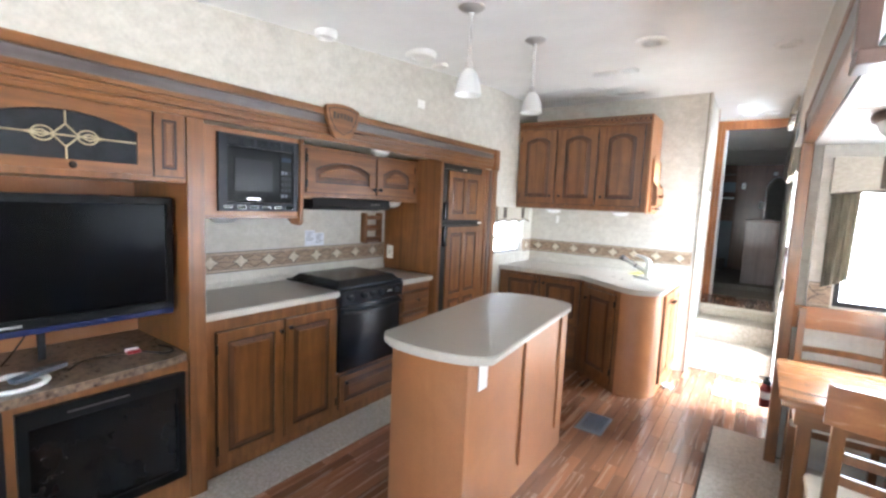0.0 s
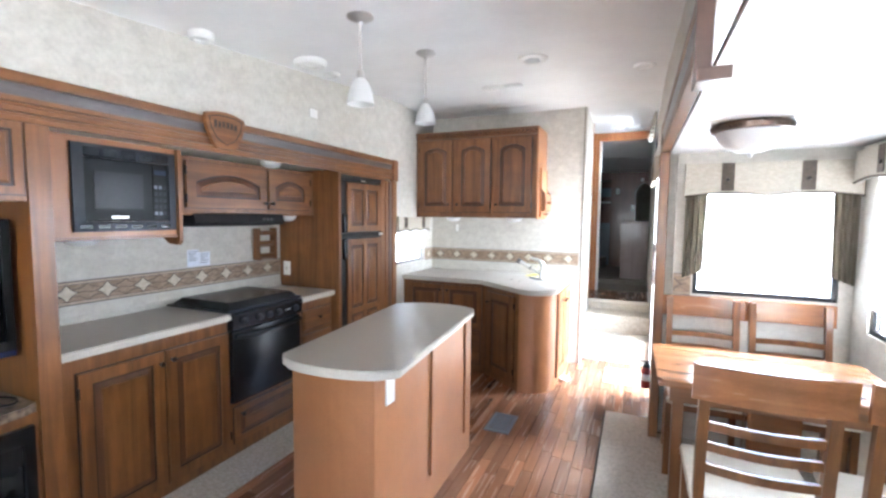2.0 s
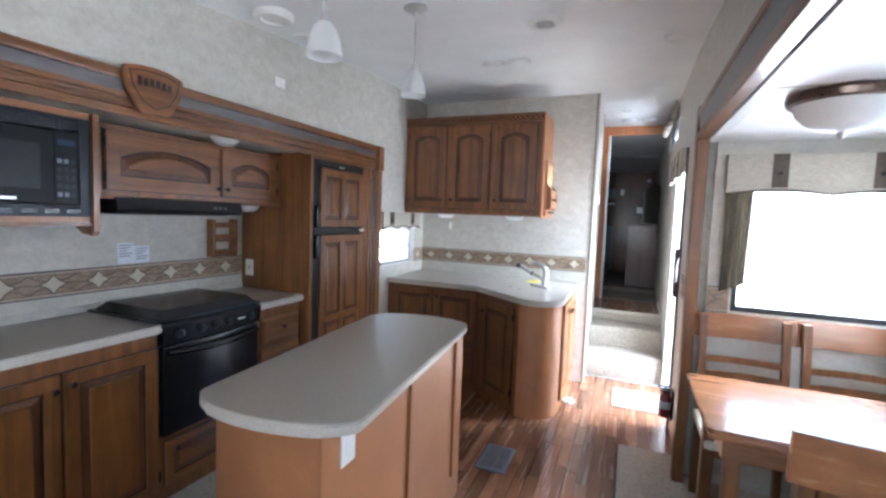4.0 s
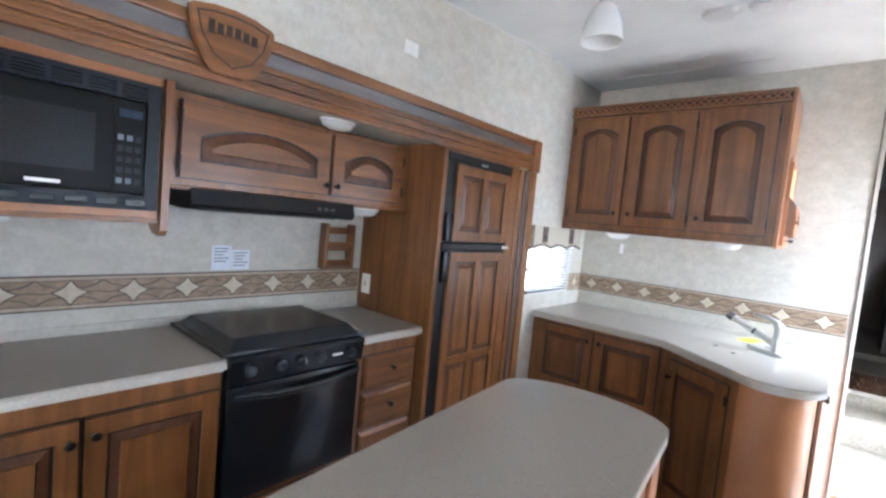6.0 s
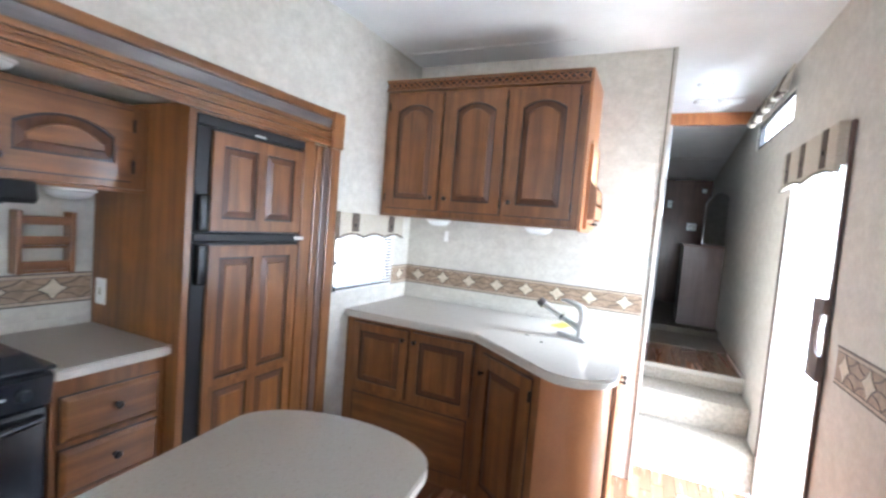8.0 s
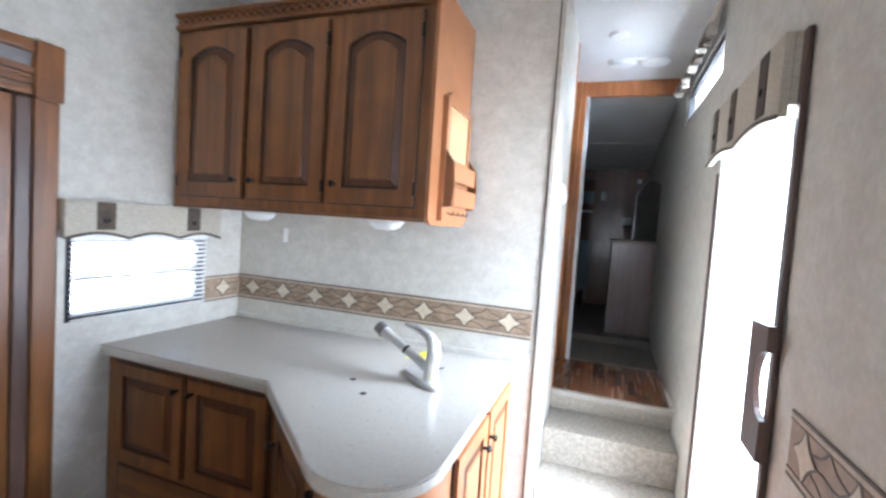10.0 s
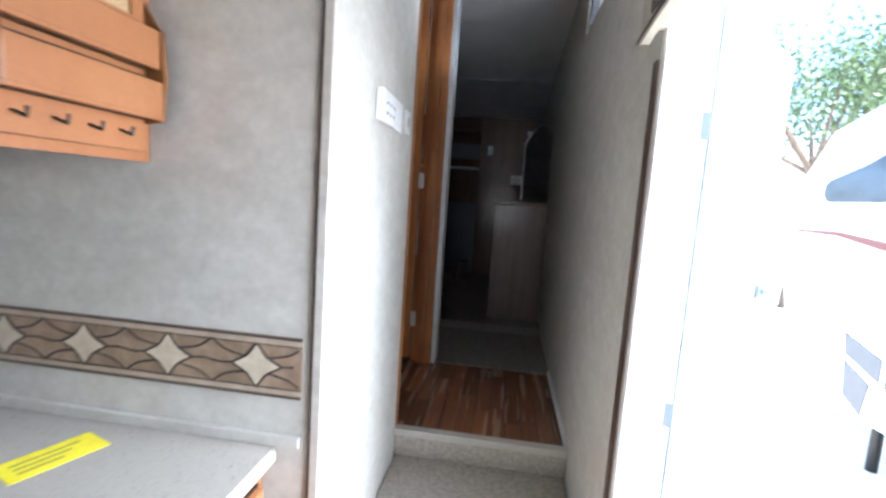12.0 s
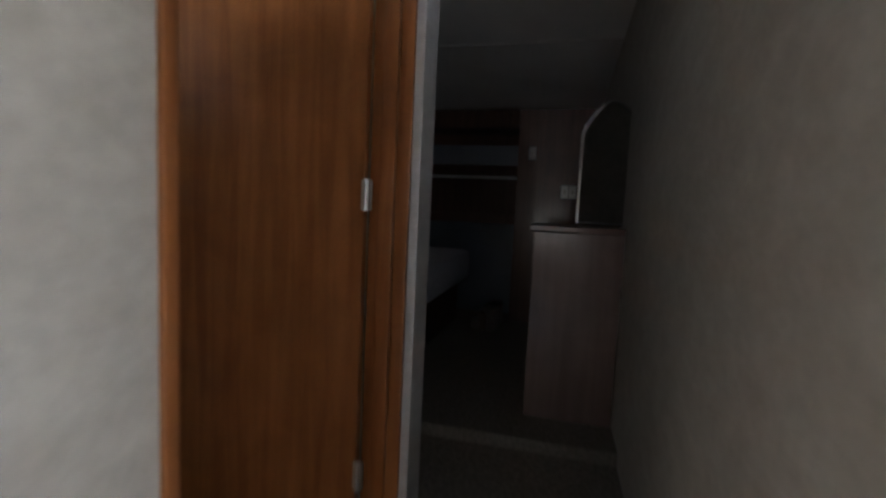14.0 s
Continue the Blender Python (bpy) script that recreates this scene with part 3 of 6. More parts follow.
prism(bm, [(1.943, 0.0), (1.943, 0.016), (1.955, 0.018), (1.988, 0.030), (1.991, 0.0)], -2.2, 3.985, Matrix(((0, 1, 0, XL), (0, 0, 1, 0), (1, 0, 0, 0), (0, 0, 0, 1))))
part("grey_band", bm, M_SLATE, fascia, "dark grey sloping band")
bm = B()
for v0, v1, w in ((1.921, 1.942, 0.034), (1.906, 1.920, 0.026), (1.884, 1.905, 0.031), (1.870, 1.883, 0.020), (1.848, 1.869, 0.027)):
    box(bm, (-2.2, v0, 0), (3.985, v1, w), 0.005, FX)
part("lower_moulding", bm, M_OAKY, fascia)
bm = B()
box(bm, (3.965, 1.838, 0), (4.052, 2.036, 0.048), 0.008, FX)
part("end_block", bm, M_OAK, fascia)
for k, (a, b) in enumerate(((3.872, 3.915), (3.918, 3.965), (3.968, 4.045))):
    bm = B()
    box(bm, (a, 0.0, 0), (b, 1.838, (0.018, 0.026, 0.034)[k]), 0.006, FX)
    part("side_moulding", bm, (M_OAK, M_TRIM, M_OAK)[k], fascia)

shield = thing("wooden_badge", (XL + 0.05, 2.06, 1.86), "carved oak shield badge on the slide-out moulding", "badge")
SH = [(-0.134, 0.168), (-0.128, 0.182), (-0.065, 0.196), (0.0, 0.201), (0.065, 0.196), (0.128, 0.182), (0.134, 0.168), (0.122, 0.10), (0.085, 0.028), (0.060, 0.0), (-0.060, 0.0), (-0.085, 0.028), (-0.122, 0.10)]
MB = face_to("+x", XL + 0.036, 2.065, 1.868) @ pose(0, 0, 0, 0, 0, 0)
bm = B()
prism(bm, SH, 0.0, 0.024, MB)
bmesh.ops.bevel(bm, geom=bm.edges[:], offset=0.005, segments=2, affect="EDGES")
plate = part("plate", bm, M_OAKY, shield)
inner = [(-0.112, 0.166), (-0.060, 0.178), (0.0, 0.182), (0.060, 0.178), (0.112, 0.166), (0.098, 0.105), (0.060, 0.050), (0.0, 0.020), (-0.060, 0.050), (-0.098, 0.105)]
inner2 = [(u * 0.945, 0.105 + (v - 0.105) * 0.935) for u, v in inner]
bm = B()
ring(bm, inner, inner2, 0.0235, 0.0255, MB)
part("carved_outline", bm, M_GLAZE, shield, "dark carved outline")
for k in range(6):
    bm = B()
    box(bm, (-0.078 + k * 0.0265, 0.118 - 0.003 * abs(k - 2.5), 0.0235), (-0.078 + k * 0.0265 + 0.019, 0.150 - 0.003 * abs(k - 2.5) + (0.008 if k == 0 else 0), 0.0255), 0, MB)
    part("carved_mark", bm, M_GLAZE, shield)

# ---- television wall ----
FT = face_to("+x", -1.49, 0, 0)
pillar = cabinet("slide_pillar", (-2.1, 1.184, 0.012), (-1.49, 1.264, 1.869), "plain oak upright between television wall and kitchen", "pillar")
tvcab = cabinet("upper_cabinet", (-2.1, -0.45, 1.549), (-1.495, 1.182, 1.869), "oak wall cabinet with an arched smoked glass door", "cabinet")
FT2 = face_to("+x", -1.495, 0, 0)
for u0, u1 in ((0.462, 1.035),):
    bm = B()
    ring(bm, flat_loop(u0, 1.575, u1, 1.835), arch_loop(u0 + 0.052, 1.614, u1 - 0.052, 1.795, 0.05), 0, 0.02, FT2)
    d = part("door", bm, M_OAKY, tvcab)
    bm = B()
    prism(bm, arch_loop(u0 + 0.052, 1.614, u1 - 0.052, 1.795, 0.05), 0.004, 0.008, FT2)
    part("glass", bm, M_GLASSDARK, d, "smoked glass")
    c = (u0 + u1) / 2
    bm = B()

    def line(pts, r=0.0032):
        for a, b in zip(pts, pts[1:]):
            rod(bm, (*a, 0.010), (*b, 0.010), r, n=6, m=FT2)

    vm = 1.702
    line([(u0 + 0.054, vm), (u1 - 0.054, vm)])
    line([(c, 1.614), (c, vm - 0.04)])
    line([(c, vm + 0.04), (c, 1.793)])
    for s in (-1, 1):
        line([(c + s * (0.068 + 0.032 * math.cos(k * math.tau / 14)), vm + 0.026 * math.sin(k * math.tau / 14)) for k in range(15)])
        line([(c + s * 0.118, vm), (c + s * 0.07, vm + 0.012), (c + s * 0.035, vm - 0.006), (c, vm - 0.042)])
        line([(c + s * 0.118, vm), (c + s * 0.07, vm - 0.012), (c + s * 0.035, vm + 0.006), (c, vm + 0.042)])
    part("leaded_scroll", bm, M_BRASS, d, "pale leaded scroll")
    knob(d, FT2 @ Matrix.Translation((0, 0, 0.02)), c + 0.01, 1.595)
panel_door(tvcab, FT2, -0.14, 1.575, 0.43, 1.835, 0.05)
panel_door(tvcab, FT2, 1.05, 1.575, 1.172, 1.85, 0, thick=0.008, stile=0.03, name="side_panel")

tv = thing("television", (-1.63, 0.63, 0.93), "large black flat television with a blue lower strip", "television")
bm = B()
box(bm, (0.08, 0.955, -0.05), (1.168, 1.482, 0.0), 0.012, face_to("+x", -1.60))
part("case", bm, M_SATINBLACK, tv)
bm = B()
ring(bm, flat_loop(0.085, 0.958, 1.163, 1.478), flat_loop(0.115, 0.995, 1.133, 1.448), 0.0005, 0.010, face_to("+x", -1.60))
part("bezel", bm, M_SATINBLACK, tv)
bm = B()
box(bm, (0.116, 0.996, 0.001), (1.132, 1.447, 0.004), 0, face_to("+x", -1.60))
part("screen", bm, M_SCREEN, tv, "glossy dark screen")
bm = B()
box(bm, (0.085, 0.932, -0.02), (1.163, 0.957, 0.008), 0.004, face_to("+x", -1.60))
part("lower_strip", bm, M_BLUE, tv, "blue plastic strip")
bm = B()
box(bm, (0.55, 0.969, 0.010), (0.62, 0.977, 0.0115), 0, face_to("+x", -1.60))
part("maker_mark", bm, M_STEEL, tv)
bm = B()
box(bm, (-2.097, 0.45, 1.08), (-1.65, 0.75, 1.33), 0.01)
part("wall_mount", bm, M_BLACKPL, tv)
bm = B()
box(bm, (-2.098, -0.45, 0.75), (-2.07, 1.182, 1.548), 0)
solid("tv_back_panel", bm, M_LIGHTOAK, "oak veneer panel behind the television", "panel", kind="structure")

console = thing("fireplace_console", (-1.8, 0.4, 0.012), "oak media console with an electric fireplace and stone-look top", "console")
bm = B()
box(bm, (-2.1, -0.45, 0.012), (-1.50, 1.182, 0.712), 0.003)
part("body", bm, M_OAK, console)
bm = B()
prism(bm, [(-2.098, -0.45), (-1.50, -0.45), (-1.46, -0.1), (-1.44, 0.35), (-1.455, 0.8), (-1.485, 1.13), (-1.51, 1.18), (-2.098, 1.18)], 0.7125, 0.748)
part("top", bm, M_SHELF, console, "brown stone-look laminate top")
for a, b in ((0.565, 1.158), (-0.07, 0.52)):
    if a > 0.5:
        bm = B()
        ring(bm, flat_loop(a, 0.15, b, 0.668), flat_loop(a + 0.035, 0.19, b - 0.035, 0.60), 0.0, 0.022, face_to("+x", -1.50))
        fp = part("fireplace_frame", bm, M_SATINBLACK, console, "black fireplace insert")
        bm = B()
        box(bm, (a + 0.036, 0.191, 0.002), (b - 0.036, 0.599, 0.008), 0, face_to("+x", -1.50))
        part("glass", bm, M_FIREGLASS, fp, "dark fireplace glass")
        part("vent_slot", box(B(), (a + 0.15, 0.628, 0.022), (b - 0.23, 0.634, 0.0235), 0, face_to("+x", -1.50)), M_SLATE, fp)
    else:
        rc_ = part("receiver_bay", box(B(), (a, 0.30, 0.0), (b + 0.015, 0.69, 0.006), 0.002, face_to("+x", -1.50)), M_BLACKPL, console, "black equipment bay")

# cables and the remote on the console top
bm = B()
lathe(bm, [(0.088, 0.0), (0.104, 0.002), (0.110, 0.010), (0.104, 0.018), (0.090, 0.016), (0.086, 0.008), (0.088, 0.0)], Matrix.Translation((-1.585, 0.585, 0.7485)), 36)
solid("cable_coil", bm, M_WHITE, "coil of white cable lying on the console top", "cable", smooth=True)
rc = thing("remote_control", (-1.58, 0.66, 0.762), "blue-grey remote control lying on a white cable coil", "remote")
RM = Matrix.Translation((-1.588, 0.662, 0.781)) @ pose(0, 0, 0, 3, 0, 22)
bm = B()
box(bm, (-0.024, -0.095, -0.010), (0.024, 0.095, 0.010), 0.008, RM)
part("body", bm, M_REMOTE, rc, smooth=True)
for k in range(12):
    bm = B()
    box(bm, (-0.016 + 0.012 * (k % 3), -0.07 + 0.028 * (k // 3), 0.0095), (-0.008 + 0.012 * (k % 3), -0.058 + 0.028 * (k // 3), 0.012), 0.002, RM)
    part("button", bm, M_SLATE, rc)


def cable(name, pts, r, mat, label):
    cu = bpy.data.curves.new(name, "CURVE")
    cu.dimensions, cu.bevel_depth, cu.bevel_resolution = "3D", r, 2
    sp = cu.splines.new("BEZIER")
    sp.bezier_points.add(len(pts) - 1)
    for q, c in zip(sp.bezier_points, pts):
        q.co, q.handle_left_type, q.handle_right_type = c, "AUTO", "AUTO"
    cu.materials.append(mat)
    return tagged(new(name, cu), label, "cable")


cable("tv_cable", [(-1.97, 0.735, 0.95), (-2.0, 0.72, 0.86), (-1.97, 0.67, 0.79), (-1.86, 0.60, 0.7535)], 0.004, M_BRONZE, "thin dark cable hanging behind the television")
cable("audio_cable", [(-1.62, 0.76, 0.753), (-1.70, 0.84, 0.753), (-1.70, 0.93, 0.753), (-1.668, 0.99, 0.757)], 0.0035, M_BRONZE, "thin dark cable lying on the console top")
cable("power_cable", [(-1.66, 1.045, 0.754), (-1.60, 1.08, 0.753), (-1.555, 1.12, 0.753), (-1.60, 1.155, 0.753), (-1.69, 1.13, 0.757)], 0.005, M_BLACKPL, "black cable curled on the console top")
pl = thing("audio_plug", (-1.66, 1.02, 0.7485), "red and white cable plugs on the console top", "plug")
for k, mat in enumerate((M_RED, M_WHITE)):
    bm = B()
    rod(bm, (-1.655 - 0.022 * k, 0.985, 0.761 + 0.004 * k), (-1.648 - 0.022 * k, 1.035, 0.762 + 0.004 * k), 0.010, n=10)
    part("plug", bm, mat, pl, smooth=True)
bm = B()
box(bm, (0.715, 0.7485, -0.02), (0.742, 0.95, 0.0), 0.004, face_to("+x", -1.84))
solid("hanging_plug", bm, M_BLACKPL, "black antenna adapter standing below the television", "adapter")

# ---- kitchen base cabinets ----
FB = face_to("+x", -1.565, 0, 0)
base = cabinet("base_cabinet", (-2.1, 1.266, 0.012), (-1.565, 2.146, 0.868), "oak base cabinet with two raised panel doors")
panel_door(base, FB, 1.348, 0.075, 1.738, 0.795, knob_at=(1.715, 0.735), hinges=((1.345, 0.16), (1.345, 0.71)))
panel_door(base, FB, 1.752, 0.075, 2.136, 0.795, knob_at=(1.776, 0.745), hinges=((2.139, 0.16), (2.139, 0.71)))
drawers = cabinet("drawer_cabinet", (-2.1, 2.770, 0.012), (-1.565, 3.153, 0.868), "oak drawer cabinet beside the stove")
for v0, v1 in ((0.645, 0.800), (0.455, 0.615), (0.265, 0.425), (0.09, 0.235)):
    bm = B()
    box(bm, (2.80, v0, 0), (3.125, v1, 0.012), 0.003, FB)
    d = part("drawer_front", bm, M_OAKY, drawers)
    bm = frustum(B(), flat_loop(2.80, v0, 3.125, v1), flat_loop(2.814, v0 + 0.014, 3.111, v1 - 0.014), 0.012, 0.022, FB)
    part("raised_panel", bm, M_OAKY, d)
    bm = ring(B(), flat_loop(2.795, v0 - 0.005, 3.130, v1 + 0.005), flat_loop(2.80, v0, 3.125, v1), 0.0, 0.004, FB)
    part("glaze_groove", bm, M_GLAZE, d, "dark glazed edge")
    knob(d, FB @ Matrix.Translation((0, 0, 0.022)), 2.965, (v0 + v1) / 2 + 0.01)
low = cabinet("stove_drawer", (-2.1, 2.148, 0.012), (-1.565, 2.768, 0.338), "oak drawer under the oven")
panel_door(low, FB, 2.175, 0.09, 2.745, 0.315, stile=0.04, name="drawer_front", mat=M_OAKY, knob_at=(2.22, 0.27))


def worktop(name, loop, z0, z1, label):
    ob = thing(name, (sum(p[0] for p in loop) / len(loop), sum(p[1] for p in loop) / len(loop), z0), label, "worktop")
    bm = prism(B(), loop, z1 - 0.004, z1)
    part("top", bm, M_TOP, ob)
    bm = prism(B(), loop, z0, z1 - 0.0042)
    side = [f for f in bm.faces]
    edges = [e for e in bm.edges if abs(e.verts[0].co.z - e.verts[1].co.z) < 1e-6]
    bmesh.ops.bevel(bm, geom=edges, offset=0.007, segments=2, affect="EDGES")
    part("rounded_edge", bm, M_TOPEDGE, ob, "pale rounded edge", True)
    return ob


worktop("kitchen_worktop", [(-2.098, 1.266), (-1.53, 1.266), (-1.53, 2.147), (-2.04, 2.147), (-2.04, 2.771), (-1.53, 2.771), (-1.53, 3.153), (-2.098, 3.153)], 0.869, 0.91, "taupe laminate worktop with a pale rounded edge")
setting("backsplash_kitchen", [((-2.098, 1.266, 0.911), (-2.086, 3.152, 0.945))], M_WALL, "narrow beige upstand behind the worktop", "trim")
# ---- stove ----
stove = thing("gas_range", (-1.8, 2.458, 0.34), "black gas range with a closed cooktop cover and oven", "stove")
bm = B()
box(bm, (-2.036, 2.152, 0.342), (-1.575, 2.766, 0.905), 0.004)
part("body", bm, M_BLACKPL, stove)
bm = B()
box(bm, (-2.09, 2.135, 0.911), (-1.545, 2.783, 0.925), 0.006)
part("cooktop_rim", bm, M_BLACK, stove)
lo = [(-2.07, 2.165), (-1.56, 2.165), (-1.56, 2.753), (-2.07, 2.753)]
hi = [(-2.02, 2.195), (-1.60, 2.195), (-1.60, 2.723), (-2.02, 2.723)]
bm = frustum(B(), lo, hi, 0.9255, 0.965)
part("cooktop_cover", bm, M_BLACK, stove, "black folding cooktop cover")
bm = B()
prism(bm, [(-1.575, 0.805), (-1.535, 0.805), (-1.52, 0.90), (-1.53, 0.910), (-1.575, 0.910)], 2.156, 2.762, Matrix(((1, 0, 0, 0), (0, 0, 1, 0), (0, 1, 0, 0), (0, 0, 0, 1))))
panel = part("control_panel", bm, M_BLACK, stove)
for y in (2.235, 2.36, 2.445, 2.53, 2.69):
    MK = Matrix.Translation((-1.528, y, 0.853)) @ pose(0, 0, 0, 0, 81, 0)
    bm = lathe(B(), [(0, 0), (0.023, 0), (0.022, 0.008), (0.017, 0.012), (0.016, 0.024), (0, 0.025)], MK, 18)
    box(bm, (-0.016, -0.004, 0.022), (0.016, 0.004, 0.030), 0.002, MK)
    part("knob", bm, M_BLACKPL, stove, "black range knob", True)
    bm = B()
    box(bm, (-0.030, -0.006, -0.001), (-0.026, 0.006, 0.0015), 0, MK)
    part("dial_mark", bm, M_WHITE, panel)
bm = B()
box(bm, (-1.5265, 2.595, 0.85), (-1.5255, 2.645, 0.858), 0)
part("maker_mark", bm, M_STEEL, stove)
bm = B()
box(bm, (2.16, 0.345, 0), (2.758, 0.795, 0.035), 0.012, face_to("+x", -1.575))
door = part("oven_door", bm, M_BLACK, stove, "glossy black oven door", True)
bm = B()
n = 14
pts = [(2.18 + 0.558 * k / n, 0.765 - 0.012 * math.sin(math.pi * k / n), 0.045 + 0.03 * math.sin(math.pi * k / n)) for k in range(n + 1)]
tube(bm, pts, [0.016] * len(pts), 12, face_to("+x", -1.575))
part("oven_handle", bm, M_BLACK, door, "bowed black handle", True)

# ---- range hood and uppers ----
hood = thing("range_hood", (-1.9, 2.42, 1.43), "black range hood under the wall cabinets", "range hood")
bm = B()
prism(bm, [(-2.098, 1.44), (-1.72, 1.435), (-1.70, 1.452), (-1.715, 1.51), (-2.098, 1.512)], 2.06, 2.785, Matrix(((1, 0, 0, 0), (0, 0, 1, 0), (0, 1, 0, 0), (0, 0, 0, 1))))
part("canopy", bm, M_BLACKPL, hood)
bm = B()
box(bm, (-2.05, 2.12, 1.428), (-1.76, 2.72, 1.437), 0.003)
part("filter", bm, M_SLATE, hood)
for k in range(3):
    bm = B()
    box(bm, (-1.705, 2.58 + 0.035 * k, 1.468), (-1.699, 2.60 + 0.035 * k, 1.482), 0.002)
    part("switch", bm, M_SLATE, hood)

FU = face_to("+x", -1.735, 0, 0)
upper = cabinet("wall_cabinet", (-2.098, 1.995, 1.514), (-1.735, 3.153, 1.845), "oak wall cabinet with two arched doors over the range")
panel_door(upper, FU, 2.022, 1.545, 2.635, 1.815, 0.055, M_OAKY, stile=0.062, knob_at=(2.615, 1.585), hinges=((2.019, 1.60), (2.019, 1.76)))
panel_door(upper, FU, 2.655, 1.545, 3.085, 1.815, 0.05, M_OAKY, stile=0.062, knob_at=(2.675, 1.585), hinges=((3.088, 1.60), (3.088, 1.76)))
bm = B()
box(bm, (1.995, 1.500, 0.0), (3.153, 1.513, 0.012), 0.004, FU)
part("bottom_rail", bm, M_OAKY, upper)

mwc = thing("microwave_cabinet", (-1.9, 1.63, 1.37), "oak microwave cabinet with rounded lower end panel", "cabinet")
bm = B()
ring(bm, flat_loop(1.268, 1.385, 1.965, 1.868), flat_loop(1.452, 1.418, 1.955, 1.835), -0.02, 0.0, face_to("+x", -1.735))
box(bm, (-2.098, 1.268, 1.385), (-1.757, 1.965, 1.40))
box(bm, (-2.098, 1.268, 1.40), (-1.757, 1.28, 1.868))
part("body", bm, M_LIGHTOAK, mwc)
bm = B()
prism(bm, [(-2.098, 1.37), (-1.86, 1.37), (-1.80, 1.335), (-1.735, 1.33), (-1.715, 1.35), (-1.712, 1.868), (-2.098, 1.868)], 1.968, 1.992, Matrix(((1, 0, 0, 0), (0, 0, 1, 0), (0, 1, 0, 0), (0, 0, 0, 1))))
part("end_panel", bm, M_OAK, mwc)
bm = B()
box(bm, (1.268, 1.374, 0.0), (1.966, 1.392, 0.008), 0.003, face_to("+x", -1.735))
part("bottom_edge", bm, M_OAKY, mwc)

mw = thing("microwave", (-1.9, 1.70, 1.42), "black built-in microwave with vented trim frame", "microwave")
FM = face_to("+x", -1.735, 0, 0)
bm = ring(B(), flat_loop(1.450, 1.416, 1.957, 1.837), flat_loop(1.500, 1.465, 1.918, 1.775), 0.001, 0.016, FM)
trimf = part("trim_frame", bm, M_MWTRIM, mw, "dark grey vented trim")
bm = B()
box(bm, (1.501, 1.466, -0.3), (1.917, 1.774, 0.008), 0.004, FM)
part("door", bm, M_SATINBLACK, mw)
bm = B()
box(bm, (1.545, 1.53, 0.008), (1.78, 1.71, 0.010), 0, FM)
part("window", bm, M_MWGLASS, mw, "dark door window with its reflection put into the grey")
bm = B()
box(bm, (1.83, 1.475, 0.008), (1.912, 1.765, 0.0105), 0, FM)
ctl = part("control_panel", bm, M_SATINBLACK, mw)
for r in range(5):
    for c in range(3):
        bm = B()
        box(bm, (1.838 + 0.025 * c, 1.50 + 0.035 * r, 0.0105), (1.854 + 0.025 * c, 1.518 + 0.035 * r, 0.0118), 0, FM)
        part("button", bm, M_GREYPAINT if (r, c) in ((4, 0), (4, 1), (0, 0), (0, 1)) else M_MWTRIM, ctl)
bm = B()
box(bm, (1.84, 1.715, 0.0105), (1.905, 1.74, 0.0115), 0, FM)
part("display", bm, M_TINT, ctl)
for k in range(5):
    for r in range(4):
        bm = B()
        box(bm, (1.50 + 0.086 * k, 1.785 + 0.010 * r, 0.0155), (1.57 + 0.086 * k, 1.789 + 0.010 * r, 0.0175), 0, FM)
        part("vent_slot", bm, M_BLACK, trimf)
for k in range(6):
    bm = B()
    box(bm, (1.475 + 0.078 * k, 1.430, 0.0155), (1.53 + 0.078 * k, 1.448, 0.0175), 0.002, FM)
    part("vent_slot", bm, M_BLACK, trimf)
bm = B()
box(bm, (1.62, 1.482, 0.0085), (1.70, 1.492, 0.0098), 0, FM)
part("maker_mark", bm, M_STEEL, mw)

rack = thing("spice_rack", (-2.07, 2.96, 1.15), "small oak rack with three bars on the wall", "rack")
for y0, y1 in ((2.862, 2.882), (3.040, 3.060)):
    bm = B()
    box(bm, (-2.098, y0, 1.148), (-2.035, y1, 1.40), 0.004)
    part("upright", bm, M_OAK, rack)
for z in (1.165, 1.265, 1.345):
    bm = B()
    box(bm, (-2.05, 2.883, z), (-2.037, 3.039, z + 0.035), 0.003)
    part("bar", bm, M_OAKY, rack)
for z in (1.15, 1.25):
    bm = B()
    box(bm, (-2.097, 2.883, z), (-2.052, 3.039, z + 0.010), 0)
    part("shelf", bm, M_OAKY, rack)

# ---- refrigerator ----
frc = thing("fridge_cabinet", (-1.8, 3.5, 0.012), "oak surround of the built-in refrigerator", "cabinet")
for a, b in (((-2.098, 3.155, 0.012), (-1.488, 3.186, 1.868)), ((-2.098, 3.792, 0.012), (-1.492, 3.868, 1.868)), ((-2.098, 3.188, 1.838), (-1.492, 3.790, 1.868)), ((-2.098, 3.188, 0.012), (-1.500, 3.790, 0.25))):
    bm = B()
    box(bm, a, b, 0.003)
    part("panel", bm, M_OAK, frc)
fr = thing("refrigerator", (-1.8, 3.49, 0.252), "black built-in refrigerator with oak raised panel doors", "refrigerator")
FF = face_to("+x", -1.50, 0, 0)
bm = B()
box(bm, (-2.09, 3.19, 0.252), (-1.515, 3.788, 1.836), 0.004)
part("body", bm, M_BLACKPL, fr)
bm = B()
box(bm, (3.19, 1.795, -0.01), (3.788, 1.836, 0.012), 0.004, FF)
part("top_vent", bm, M_BLACKPL, fr)
bm = B()
box(bm, (3.47, 1.796, 0.012), (3.53, 1.806, 0.014), 0, FF)
part("maker_mark", bm, M_STEEL, fr)
bm = B()
box(bm, (3.19, 1.325, -0.01), (3.788, 1.362, 0.016), 0.006, FF)
part("divider", bm, M_BLACKPL, fr)
